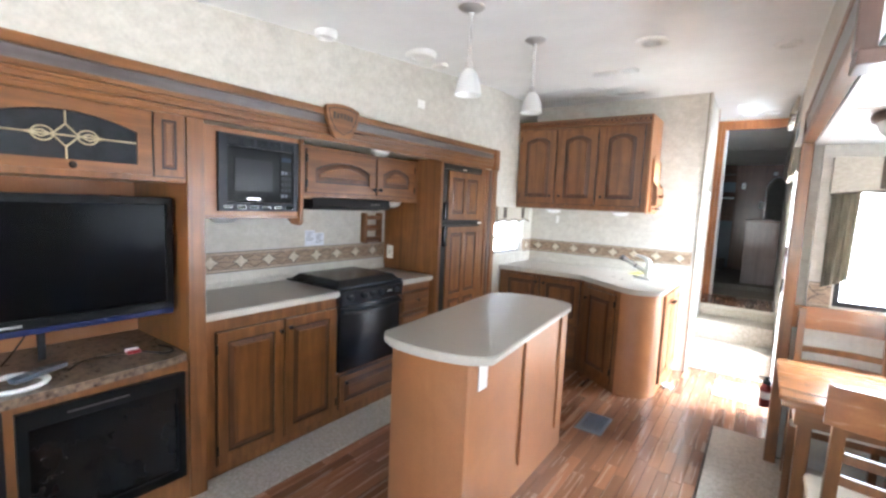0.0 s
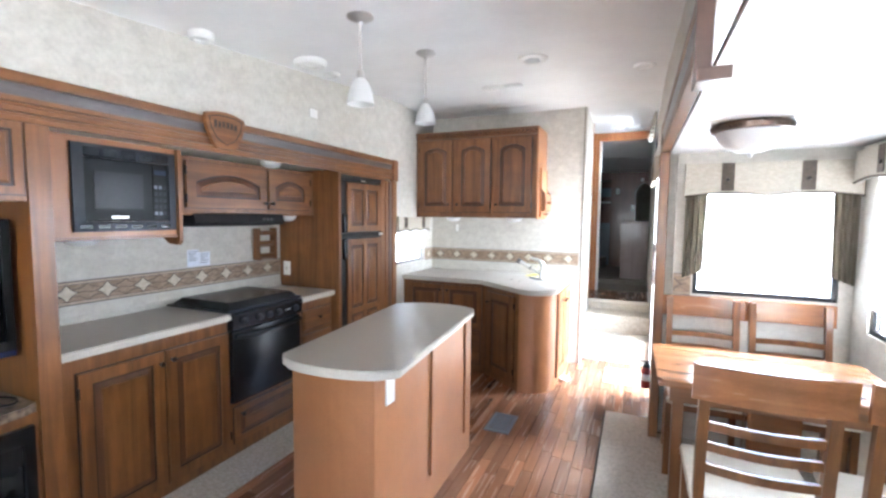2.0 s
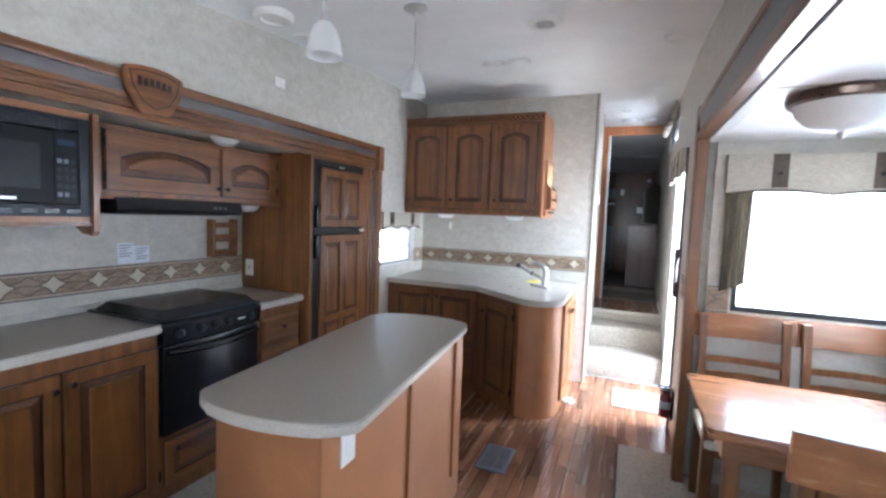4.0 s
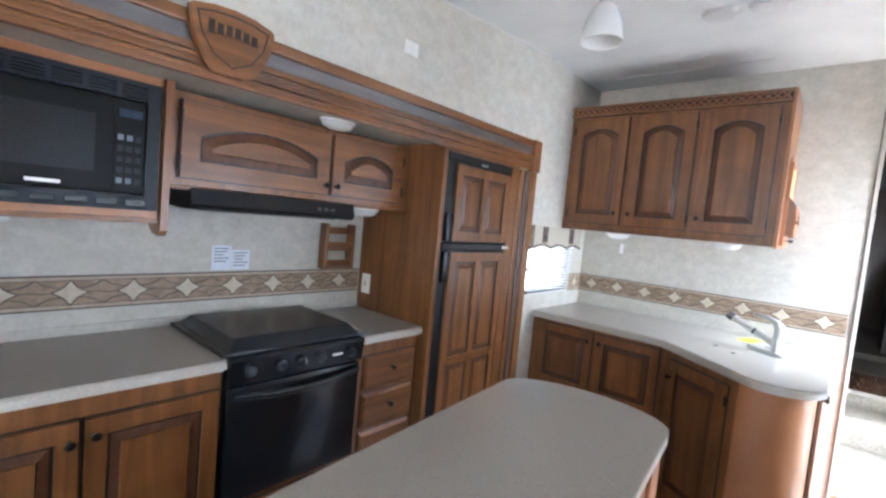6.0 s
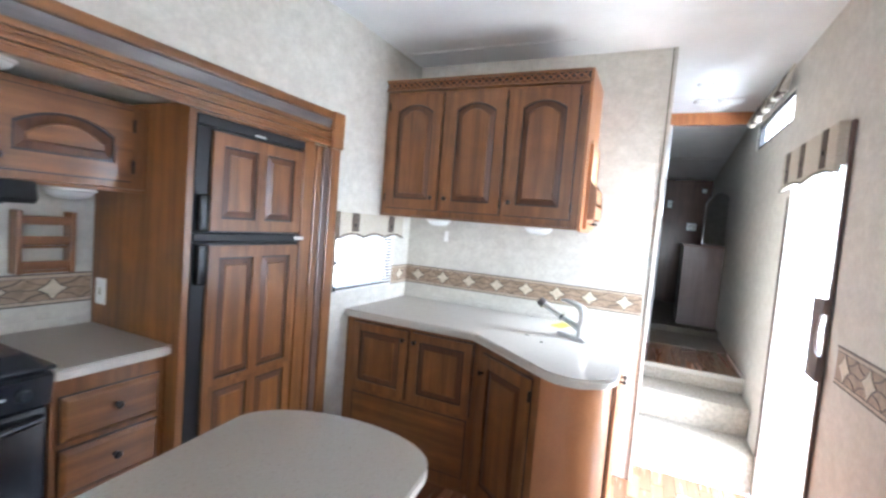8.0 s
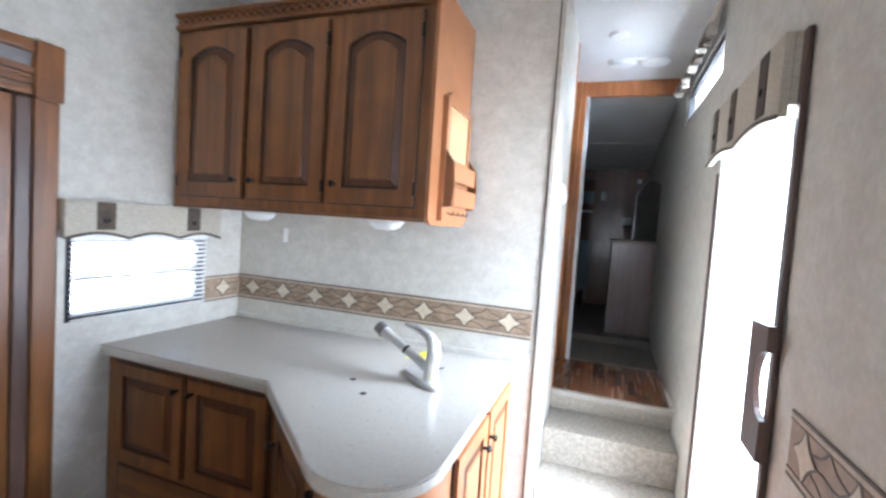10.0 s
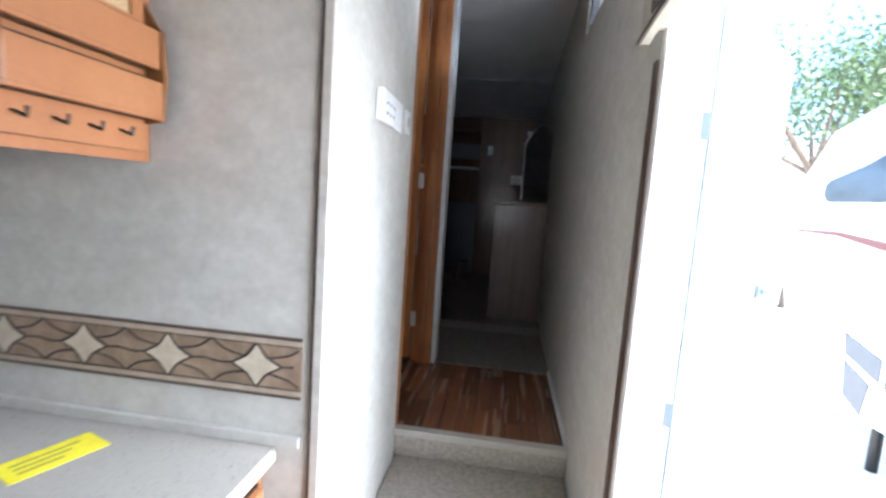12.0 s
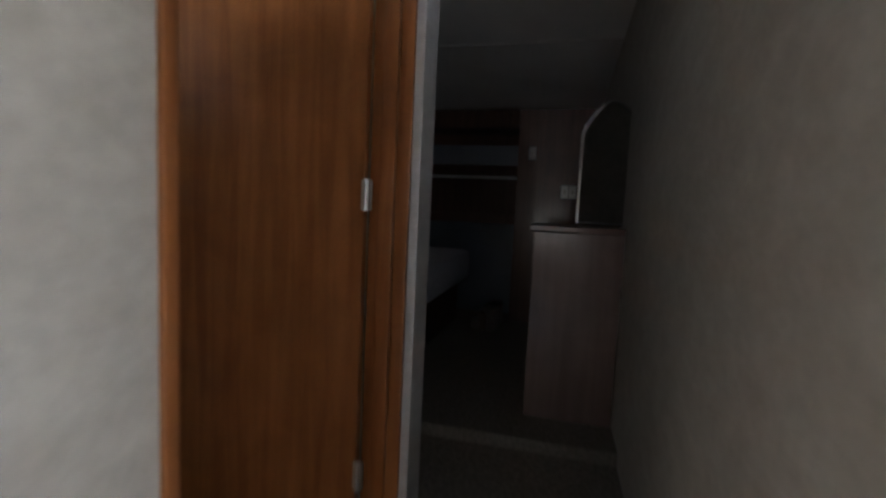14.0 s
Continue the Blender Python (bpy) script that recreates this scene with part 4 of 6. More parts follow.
for v0, v1, fields, hv in ((1.365, 1.79, ((0, 0, 0.5, 1), (0.5, 0, 1, 1)), (1.37, 1.52)), (0.262, 1.322, ((0, 0, 0.5, 0.42), (0.5, 0, 1, 0.42), (0, 0.42, 0.5, 1), (0.5, 0.42, 1, 1)), (1.15, 1.315))):
    bm = B()
    box(bm, (3.195, v0, -0.012), (3.782, v1, 0.002), 0.003, FF)
    d = part("door", bm, M_BLACKPL, fr)
    panel_door(fr, FF @ Matrix.Translation((0, 0, 0.0025)), 3.262, v0 + 0.008, 3.770, v1 - 0.012, 0, M_OAK, 0.016, 0.05, name="door_panel", fields=fields)
    bm = B()
    box(bm, (3.205, hv[0], 0.002), (3.250, hv[1], 0.030), 0.008, FF)
    part("handle", bm, M_BLACK, d, "black moulded handle", True)
bm = B()
box(bm, (3.74, 1.335, 0.016), (3.80, 1.352, 0.026), 0.004, FF)
part("latch", bm, M_STEEL, fr)


# ---- wall borders ----
def border(name, m, u0, u1, v0, v1, first, step, label):
    """A printed wall border: dark and pale edge lines, cream diamonds with hollow sides, and hollow-sided fields between them."""
    ob = thing(name, m @ Vector(((u0 + u1) / 2, v0, 0)), label, "wall border", kind="structure")
    part("band", box(B(), (u0, v0, 0), (u1, v1, 0.003), 0, m), M_BAND, ob)
    for v in (v0 + 0.006, v1 - 0.018):
        part("edge_strip", box(B(), (u0, v, 0.003), (u1, v + 0.012, 0.004), 0, m), M_STRIP, ob, "pale edge strip")
    for v, w in ((v0, 0.006), (v1 - 0.006, 0.006), (v0 + 0.018, 0.002), (v1 - 0.020, 0.002)):
        part("edge_line", box(B(), (u0, v, 0.003), (u1, v + w, 0.0052), 0, m), M_BANDLINE, ob)
    mid, h, w = (v0 + v1) / 2, (v1 - v0) / 2 - 0.018, 0.055
    curves = B()

    def stroke(pts, wide):
        for k, (p, q) in enumerate(zip(pts, pts[1:])):
            if not (u0 < p[0] < u1 and u0 < q[0] < u1):
                continue
            dx, dy = q[0] - p[0], q[1] - p[1]
            L = max(1e-6, math.hypot(dx, dy))
            nx, ny = -dy / L * wide, dx / L * wide
            prism(curves, [(p[0] - nx, p[1] - ny), (q[0] - nx, q[1] - ny), (q[0] + nx, q[1] + ny), (p[0] + nx, p[1] + ny)], 0.003, 0.0047, m)

    def hollow(p, q, centre, pull, n=8):
        out = []
        for k in range(n + 1):
            f = k / n
            b = pull * math.sin(math.pi * f)
            x, y = p[0] + (q[0] - p[0]) * f, p[1] + (q[1] - p[1]) * f
            out.append((x + (centre[0] - x) * b, y + (centre[1] - y) * b))
        return out

    c = first
    while c < u1 + step:
        tips = [(c + w, mid), (c, mid + h), (c - w, mid), (c, mid - h)]
        sides = [hollow(tips[k], tips[(k + 1) % 4], (c, mid), 0.20) for k in range(4)]
        if u0 + w < c < u1 - w:
            loop = [p for s in sides for p in s[:-1]]
            loop = [(c + (u - c) * 0.93, mid + (v - mid) * 0.93) for u, v in loop]
            part("diamond", prism(B(), loop, 0.003, 0.0056, m), M_DIAMOND, ob)
        for s in sides:
            stroke(s, 0.0032)
        g = c + step / 2
        stroke([(c + w, mid), (g - 0.02, mid + 0.003), (g + 0.02, mid - 0.003), (c + step - w, mid)], 0.0018)
        for s in (-1, 1):
            for d in (-1, 1):
                stroke(hollow((g, mid + s * h), (g + d * (step / 2 - 0.028), mid + s * 0.36 * h), (g, mid), 0.17), 0.0026 if d * s < 0 else 0.0016)
        c += step
    part("scroll_line", curves, M_BANDLINE, ob)["kind"] = "stuff"
    return ob


border("border_sink", face_to("-y", 0, YS, 0), XL + 0.002, 0.142, 1.018, 1.150, -1.397 - 0.205, 0.2055, "tan stone-print border with cream diamonds behind the sink counter")
border("border_kitchen", face_to("+x", -2.1, 0, 0), 1.268, 3.152, 1.008, 1.140, 1.39, 0.2025, "tan stone-print border with cream diamonds behind the stove")
border("border_window", face_to("+x", XL, 0, 0), 4.725, YS - 0.006, 1.018, 1.150, 4.84, 0.5, "short tan border beside the small window")
border("border_entry", face_to("-x", XR, 0, 0), -4.17, -3.665, 1.0, 1.145, -4.09, 0.2055, "tan stone-print border beside the entry door")
border("border_dining", face_to("-y", 0, 3.6, 0), 0.914, 1.02, 1.0, 1.145, 0.5, 0.2055, "short tan border beside the dining window")

# ---- sink corner ----
FS = face_to("-y", 0, 4.535, 0)
sup = cabinet("wall_cabinet", (XL + 0.002, 4.535, 1.512), (-0.222, YS - 0.002, 2.30), "tall oak wall cabinet with three arched doors above the sink counter")
for u0, kn in ((-1.458, -1.118), (-1.048, -1.022), (-0.640, -0.612)):
    w = 0.372
    panel_door(sup, FS, u0, 1.555, u0 + w, 2.275, 0.045, stile=0.062, knob_at=(kn, 1.63), hinges=((u0 + (w + 0.004 if kn < u0 + 0.1 else -0.004), 1.62), (u0 + (w + 0.004 if kn < u0 + 0.1 else -0.004), 2.2)))
bm = B()
box(bm, (XL + 0.002, 2.301, -0.3), (-0.215, 2.318, 0.022), 0.004, FS)
box(bm, (XL + 0.002, 2.356, -0.3), (-0.215, 2.370, 0.028), 0.004, FS)
crown = part("crown_moulding", bm, M_OAKX, sup)
part("lattice_ground", box(B(), (XL + 0.002, 2.3182, -0.3), (-0.222, 2.3558, 0.006), 0, FS), M_GLAZE, crown, "dark ground behind the lattice")
bm = B()
for k in range(30):
    u = XL + 0.03 + k * 0.042
    for s in (-1, 1):
        rod(bm, (u - 0.019 * s, 2.320, 0.011), (u + 0.019 * s, 2.354, 0.011), 0.0042, n=6, m=FS)
part("lattice", bm, M_BATTEN, crown, "crossed wooden lattice strip")
bm = B()
box(bm, (XL + 0.002, 1.500, -0.02), (-0.222, 1.5115, 0.004), 0.003, FS)
part("bottom_rail", bm, M_OAKX, sup)
YZ = Matrix(((0, 0, 1, 0), (1, 0, 0, 0), (0, 1, 0, 0), (0, 0, 0, 1)))
bm = prism(B(), [(4.523, 1.545), (4.528, 1.515), (4.542, 1.500), (4.572, 1.492), (YS - 0.003, 1.492), (YS - 0.003, 2.372), (4.523, 2.372)], -0.2215, -0.205, YZ)
part("end_panel", bm, M_LIGHTOAK, sup, "light oak end panel with rounded corner")

org = thing("letter_holder", (-0.19, 4.72, 1.53), "light oak letter holder with cork board and key hooks", "letter holder")
top = [(4.612 + 0.31 * k / 10, 1.985 + 0.05 * math.sin(math.pi * k / 10)) for k in range(11)]
bm = prism(B(), [(4.612, 1.512), (4.922, 1.512)] + top[::-1], -0.2045, -0.194, YZ)
part("backboard", bm, M_LIGHTOAK, org)
bm = ring(B(), flat_loop(4.612, 1.512, 4.922, 1.985), flat_loop(4.648, 1.76, 4.886, 1.962), -0.1939, -0.184, YZ)
part("cork_frame", bm, M_LIGHTOAK, org)
part("cork", box(B(), (-0.1935, 4.649, 1.761), (-0.188, 4.885, 1.961), 0.001), M_CORK, org, "pale cork board")
for z, w in ((1.668, 0.040), (1.572, 0.046)):
    for z0, z1, x0, nm, mat in ((z, z + 0.072, w - 0.011, "pocket_front", M_LIGHTOAK), (z + 0.004, z + 0.010, 0.006, "pocket_floor", M_OAK)):
        part(nm, box(B(), (-0.1895 + x0, 4.630, z0), (-0.1895 + w, 4.915, z1), 0.003), mat, org)
    # The bevel's dark brown is reused here to paint shade inside the pocket.
    part("pocket_back", box(B(), (-0.1838, 4.632, z), (-0.181, 4.913, z + 0.085), 0), M_GLAZE2, org, "pocket back coloured dark as its shade")
for y in (4.618, 4.9155):
    bm = prism(B(), [(-0.1838, 1.565), (-0.149, 1.57), (-0.142, 1.65), (-0.149, 1.742), (-0.165, 1.76), (-0.1838, 1.79)], y, y + 0.011, Matrix(((1, 0, 0, 0), (0, 0, 1, 0), (0, 1, 0, 0), (0, 0, 0, 1))))
    part("pocket_side", bm, M_OAK, org)
for k in range(4):
    bm = B()
    rod(bm, (-0.184, 4.672 + 0.062 * k, 1.545), (-0.160, 4.672 + 0.062 * k, 1.537), 0.003, n=6)
    rod(bm, (-0.160, 4.672 + 0.062 * k, 1.537), (-0.157, 4.672 + 0.062 * k, 1.552), 0.003, n=6)
    part("hook", bm, M_BRONZE, org, "small dark hook")

arc = [(-0.095 + 0.185 * math.cos(a), 4.0 + 0.175 * math.sin(a)) for a in [radians(-145 + 145 * k / 14) for k in range(15)]]
worktop("sink_worktop", [(XL + 0.002, YS - 0.003), (XL + 0.002, 4.225), (-0.648, 4.235)] + arc + [(0.09, YS - 0.003)], 0.869, 0.911, "pale laminate sink worktop with an angled rounded corner")
setting("backsplash_sink", [((XL + 0.002, YS - 0.012, 0.912), (0.142, YS - 0.001, 0.935))], M_WALL, "narrow beige upstand behind the sink worktop", "trim")
sink = thing("sink_cabinet", (-0.6, 4.5, 0.0), "oak corner sink cabinet with a curved end", "cabinet")
arc2 = [(-0.165 + 0.225 * math.cos(a), 4.165 + 0.222 * math.sin(a)) for a in [radians(-105 + 105 * k / 14) for k in range(15)]]
bm = prism(B(), [(XL + 0.002, 4.6), (XL + 0.002, 4.262), (-0.625, 4.262), arc2[0], (arc2[0][0], 4.6)], 0.0, 0.868)
part("body", bm, M_OAK, sink)
bm = prism(B(), arc2 + [(0.06, YS - 0.003), (-0.222, YS - 0.003)], 0.001, 0.867)
part("curved_panel", bm, M_LIGHTOAK, sink, "curved light oak veneer panel", True)
FK = face_to("-y", 0, 4.262, 0)
panel_door(sink, FK, -1.435, 0.44, -1.060, 0.842, stile=0.048, knob_at=(-1.083, 0.79))
panel_door(sink, FK, -1.030, 0.44, -0.655, 0.842, stile=0.048, knob_at=(-1.006, 0.79))
part("lower_panel", box(B(), (-1.42, 0.085, 0.0005), (-0.67, 0.405, 0.006), 0.002, FK), M_OAKX, sink)
part("panel_line", ring(B(), flat_loop(-1.426, 0.079, -0.664, 0.411), flat_loop(-1.42, 0.085, -0.67, 0.405), 0.0005, 0.004, FK), M_GLAZE, sink, "dark glazed edge")
a, b = Vector((-0.625, 4.262, 0)), Vector((arc2[0][0], arc2[0][1], 0))
u = (b - a).normalized()
MA = Matrix.Identity(4)
MA.col[0], MA.col[1], MA.col[2], MA.col[3] = (*u, 0), (0, 0, 1, 0), (*u.cross(Vector((0, 0, 1))), 0), (*a, 1)
L = (b - a).length
panel_door(sink, MA, 0.06, 0.07, L - 0.05, 0.815, stile=0.062, knob_at=(0.085, 0.72), hinges=((L - 0.046, 0.16), (L - 0.046, 0.74)))
FE = Matrix(((0, 0, 1, 0.06), (1, 0, 0, 0), (0, 1, 0, 0), (0, 0, 0, 1)))
panel_door(sink, FE, 4.19, 0.09, 4.53, 0.83, mat=M_LIGHTOAK, stile=0.055, knob_at=(4.47, 0.74))
panel_door(sink, FE, 4.56, 0.09, 4.92, 0.83, mat=M_LIGHTOAK, stile=0.055, knob_at=(4.56, 0.74))

MF = Matrix.Translation((-0.138, 4.490, 0.911)) @ pose(0, 0, 0, 0, 0, -35)
fau = thing("faucet", (-0.150, 4.485, 0.911), "brushed nickel pull-out kitchen faucet with its handle up", "faucet")
loop = [(0.12 * math.copysign(abs(math.cos(t)) ** 0.6, math.cos(t)), 0.03 * math.copysign(abs(math.sin(t)) ** 0.7, math.sin(t))) for t in [k * math.tau / 28 for k in range(28)]]
bm = prism(B(), loop, 0.0005, 0.02, Matrix.Translation((-0.18, 4.513, 0.911)) @ pose(0, 0, 0, 0, 0, -40))
part("base_plate", bm, M_STEEL, fau, smooth=True)
bm = lathe(B(), [(0, 0), (0.030, 0), (0.028, 0.015), (0.025, 0.05), (0.026, 0.075), (0.022, 0.085), (0, 0.088)], MF @ Matrix.Translation((0, 0, 0.012)), 20)
part("body", bm, M_STEEL, fau, smooth=True)
bm = B()
sp = [(0, 0, 0.055), (-0.085, -0.040, 0.100), (-0.165, -0.078, 0.145), (-0.205, -0.096, 0.167)]
tube(bm, sp, (0.019, 0.017, 0.0175, 0.020), 16, MF)
part("spout", bm, M_STEEL, fau, smooth=True)
bm = rod(B(), (-0.098, -0.046, 0.107), (-0.107, -0.050, 0.112), 0.0185, n=14, m=MF)
part("collar", bm, M_BLACKPL, fau)
bm = rod(B(), (-0.200, -0.094, 0.160), (-0.226, -0.106, 0.178), 0.026, 0.024, 16, MF)
part("spray_head", bm, M_SLATE, fau, smooth=True)
bm = B()
hp = [(0.0, 0.0, 0.07), (0.006, 0.003, 0.115), (0.004, 0.002, 0.150), (-0.014, -0.007, 0.178), (-0.045, -0.022, 0.194), (-0.085, -0.041, 0.202), (-0.112, -0.054, 0.203)]
tube(bm, hp, (0.024, 0.026, 0.025, 0.020, 0.015, 0.011, 0.006), 16, MF)
part("lever", bm, M_STEEL, fau, smooth=True)
tg = thing("paper_tag", (-0.294, 4.81, 0.912), "yellow printed paper tag lying on the worktop", "tag")
MTAG = Matrix.Translation((-0.294, 4.81, 0.9116)) @ pose(0, 0, 0, 0, 0, 70)
part("sheet", box(B(), (-0.08, -0.042, 0), (0.08, 0.042, 0.001), 0, MTAG), M_YELLOW, tg)
for k in range(3):
    part("print_line", box(B(), (-0.06, 0.014 - 0.018 * k, 0.001), (0.05 - 0.02 * k, 0.022 - 0.018 * k, 0.0014), 0, MTAG), M_OLIVE, tg)
bm = rod(B(), (-0.236, 4.612, 0.9145), (-0.160, 4.694, 0.9145), 0.0028, n=8)
solid("cable_tie", bm, M_BLACKPL, "thin black cable tie lying on the worktop", "cable tie")
bm = B()
box(bm, (-0.016, -0.012, 0), (0.016, 0.012, 0.001), 0, Matrix.Translation((-0.118, 4.475, 0.952)) @ pose(0, 0, 0, 0, 70, -35))
t2 = part("tag", bm, M_YELLOW, fau, "yellow tag tied to the base")
# Flat discs on the surface; each hole's inner shade is put into their colour.
for k, (x, y) in enumerate(((-0.407, 4.402), (-0.307, 4.302))):
    bm = lathe(B(), [(0, 0.0), (0.012, 0.0), (0.012, 0.0012), (0, 0.0012)], Matrix.Translation((x, y, 0.9111)), 14)
    solid("worktop_hole", bm, M_HOLE, "small drilled hole in the worktop", "hole", group="drilled holes")

# ---- island ----
def stadium(x0, x1, y0, y1, end, bulge, n=16):
    c, h = (x0 + x1) / 2, (x1 - x0) / 2
    near = [(c - h * math.cos(math.pi * k / n), y0 + end - end * math.sin(math.pi * k / n)) for k in range(n + 1)]
    far = [(c + h * math.cos(math.pi * k / n), y1 - bulge + bulge * math.sin(math.pi * k / n)) for k in range(n + 1)]
    return near + far


RI = Matrix.Translation((-0.497, 2.325, 0)) @ pose(0, 0, 0, 0, 0, 5.2)
flat = lambda pts: [tuple((RI @ Vector((u, v, 0))).xy) for u, v in pts]
worktop("island_worktop", flat(stadium(-0.282, 0.282, -0.690, 0.725, 0.108, 0.15)), 0.862, 0.903, "taupe laminate island worktop with rounded ends")
isl = thing("kitchen_island", (-0.5, 2.35, 0.0), "light oak kitchen island with rounded near end", "island")
near = [(-0.262 - 0.438 * k / 14, 1.71 + 0.03 * k / 14 - 0.045 * math.sin(math.pi * k / 14)) for k in range(15)]
bm = prism(B(), near[::-1] + [(-0.279, 2.905), (-0.80, 2.95)], 0.0, 0.861)
part("body", bm, M_LIGHTOAK, isl, "", True)
RS = Matrix.Translation((-0.262, 1.71, 0)) @ pose(0, 0, 0, 0, 0, 0.8)
for y in (0.568, 1.077):
    bm = B()
    box(bm, (0.0005, y - 0.016, 0.155), (0.013, y + 0.016, 0.86), 0.005, RS)
    part("batten", bm, M_BATTEN, isl, "slightly darker oak batten")
bm = box(B(), (-0.004, -0.003, 0.0), (0.003, 0.022, 0.861), 0.003, RS)
part("corner_strip", bm, M_LIGHTOAK, isl, "oak corner strip")
ol = thing("outlet", (-0.262, 1.84, 0.71), "plain white outlet plate on the island side", "outlet")
bm = B()
box(bm, (0.0005, 0.092, 0.71), (0.0075, 0.165, 0.828), 0.003, RS)
part("plate", bm, M_WHITE, ol)
bm = box(B(), (0.0076, 0.112, 0.737), (0.009, 0.145, 0.801), 0.002, RS)
part("cover", bm, M_WHITE, ol)

vent = thing("floor_vent", (-0.2, 3.33, 0.0), "grey metal floor register beside the island", "floor vent")
bm = ring(B(), flat_loop(-0.30, 3.26, -0.12, 3.56, 3), flat_loop(-0.28, 3.28, -0.14, 3.54, 3), 0.0005, 0.007, Matrix.Translation((0.03, -0.09, 0)))
part("frame", bm, M_GREYPAINT, vent)
for k in range(12):
    bm = B()
    box(bm, (-0.25, 3.195 + 0.0215 * k, 0.0015), (-0.11, 3.206 + 0.0215 * k, 0.005))
    part("slat", bm, M_GREYPAINT, vent)
# ---- windows ----
def window(name, m, u0, v0, u1, v1, label, mid=None, depth=0.05):
    """A framed window in its opening; w points into the room."""
    ob = thing(name, m @ Vector(((u0 + u1) / 2, v0, 0)), label, "window", kind="structure")
    bm = ring(B(), flat_loop(u0 + 0.001, v0 + 0.001, u1 - 0.001, v1 - 0.001), flat_loop(u0 + 0.03, v0 + 0.03, u1 - 0.03, v1 - 0.03), -depth, -0.012, m)
    part("window_frame", bm, M_BLACKPL, ob, "black window frame")
    if mid:
        bm = box(B(), (u0 + 0.03, mid - 0.012, -depth + 0.01), (u1 - 0.03, mid + 0.012, -0.02), 0.003, m)
        part("meeting_rail", bm, M_BLACKPL, ob)
    bm = box(B(), (u0 + 0.031, v0 + 0.031, -depth + 0.015), (u1 - 0.031, v1 - 0.031, -depth + 0.019), 0, m)
    g = part("pane", bm, M_GLASS, ob)
    g.visible_shadow = False
    return ob


window("window_dining", face_to("-y", 0, 3.6, 0), 1.03, 1.01, 1.80, 1.70, "dining window bright with daylight")
window("window_side", face_to("-x", 1.87, 0, 0), -3.4, 0.88, -1.85, 1.79, "wide side window beside the dining table", 1.12)
window("window_sofa", face_to("-x", 1.87, 0, 0), -0.5, 0.88, 1.1, 1.79, "wide side window of the seating end", 1.12)
window("window_kitchen", face_to("+x", XL, 0, 0), 4.09, 1.02, 4.72, 1.36, "small kitchen window above the counter", 1.19)
window("window_transom", face_to("-x", XR, 0, 0), -6.35, 2.25, -5.31, 2.46, "narrow high window over the hall")


def blind(name, m, u0, u1, v0, v1, step, label):
    ob = thing(name, m @ Vector(((u0 + u1) / 2, v0, 0.01)), label, "blind")
    bm = box(B(), (u0, v1 - 0.02, 0.002), (u1, v1, 0.03), 0.003, m)
    part("head_rail", bm, M_WHITE, ob)
    v = v0
    while v < v1 - 0.02:
        bm = box(B(), (u0, -0.0014, -0.009), (u1, 0.0014, 0.009), 0, m @ Matrix.Translation((0, v, 0.016)) @ pose(0, 0, 0, -38, 0, 0))
        part("slat", bm, M_WHITE, ob)
        v += step
    for u in (u0 + 0.08, u1 - 0.08):
        bm = rod(B(), (u, v0, 0.016), (u, v1, 0.016), 0.001, n=5, m=m)
        part("cord", bm, M_WHITE, ob)
    return ob


blind("venetian_blind", face_to("+x", XL, 0, 0), 4.10, 4.71, 1.03, 1.37, 0.021, "white metal venetian blind at the small window")


def shade(name, m, u0, u1, v0, v1, label):
    """A pleated cloth shade, drawn down from v1 to v0."""
    ob = thing(name, m @ Vector(((u0 + u1) / 2, v0, 0.01)), label, "shade")
    bm = B()
    n = int((v1 - v0) / 0.022)
    rows = [[bm.verts.new(m @ Vector((u, v1 + (v0 - v1) * k / n, 0.004 + (0.011 if k % 2 else 0.0)))) for u in (u0, u1)] for k in range(n + 1)]
    for a, b in zip(rows, rows[1:]):
        bm.faces.new((a[0], a[1], b[1], b[0]))
    part("pleats", bm, M_SHADE, ob)
    bm = box(B(), (u0, v0 - 0.02, 0.002), (u1, v0, 0.02), 0.003, m)
    part("bottom_rail", bm, M_WHITE, ob)
    return ob


m_, t_, p_ = nodes_of("pleated_day_shade")
p_.inputs["Base Color"].default_value = (0.82, 0.82, 0.80, 1)
p_.inputs["Roughness"].default_value = 0.9
tr_ = t_.nodes.new("ShaderNodeBsdfTranslucent")
tr_.inputs["Color"].default_value = (0.85, 0.86, 0.86, 1)
mx_ = t_.nodes.new("ShaderNodeMixShader")
mx_.inputs[0].default_value = 0.6
t_.links.new(p_.outputs[0], mx_.inputs[1])
t_.links.new(tr_.outputs[0], mx_.inputs[2])
t_.links.new(mx_.outputs[0], t_.nodes["Material Output"].inputs["Surface"])
M_SHADE = m_
sh = shade("pleated_shade", face_to("-x", 1.868, 0, 0), -3.36, -1.9, 1.05, 1.76, "white pleated shade drawn over the side window")


def scallop(u0, u1, top, low, n, m, w0, w1, bm):
    """A valance face: straight top, n scallops along the foot."""
    loop = [(u1, top), (u0, top)]
    k = 24
    for i in range(k + 1):
        f = i / k
        loop.append((u0 + (u1 - u0) * f, low + 0.022 * abs(math.sin(math.pi * n * f))))
    return prism(bm, loop, w0, w1, m)


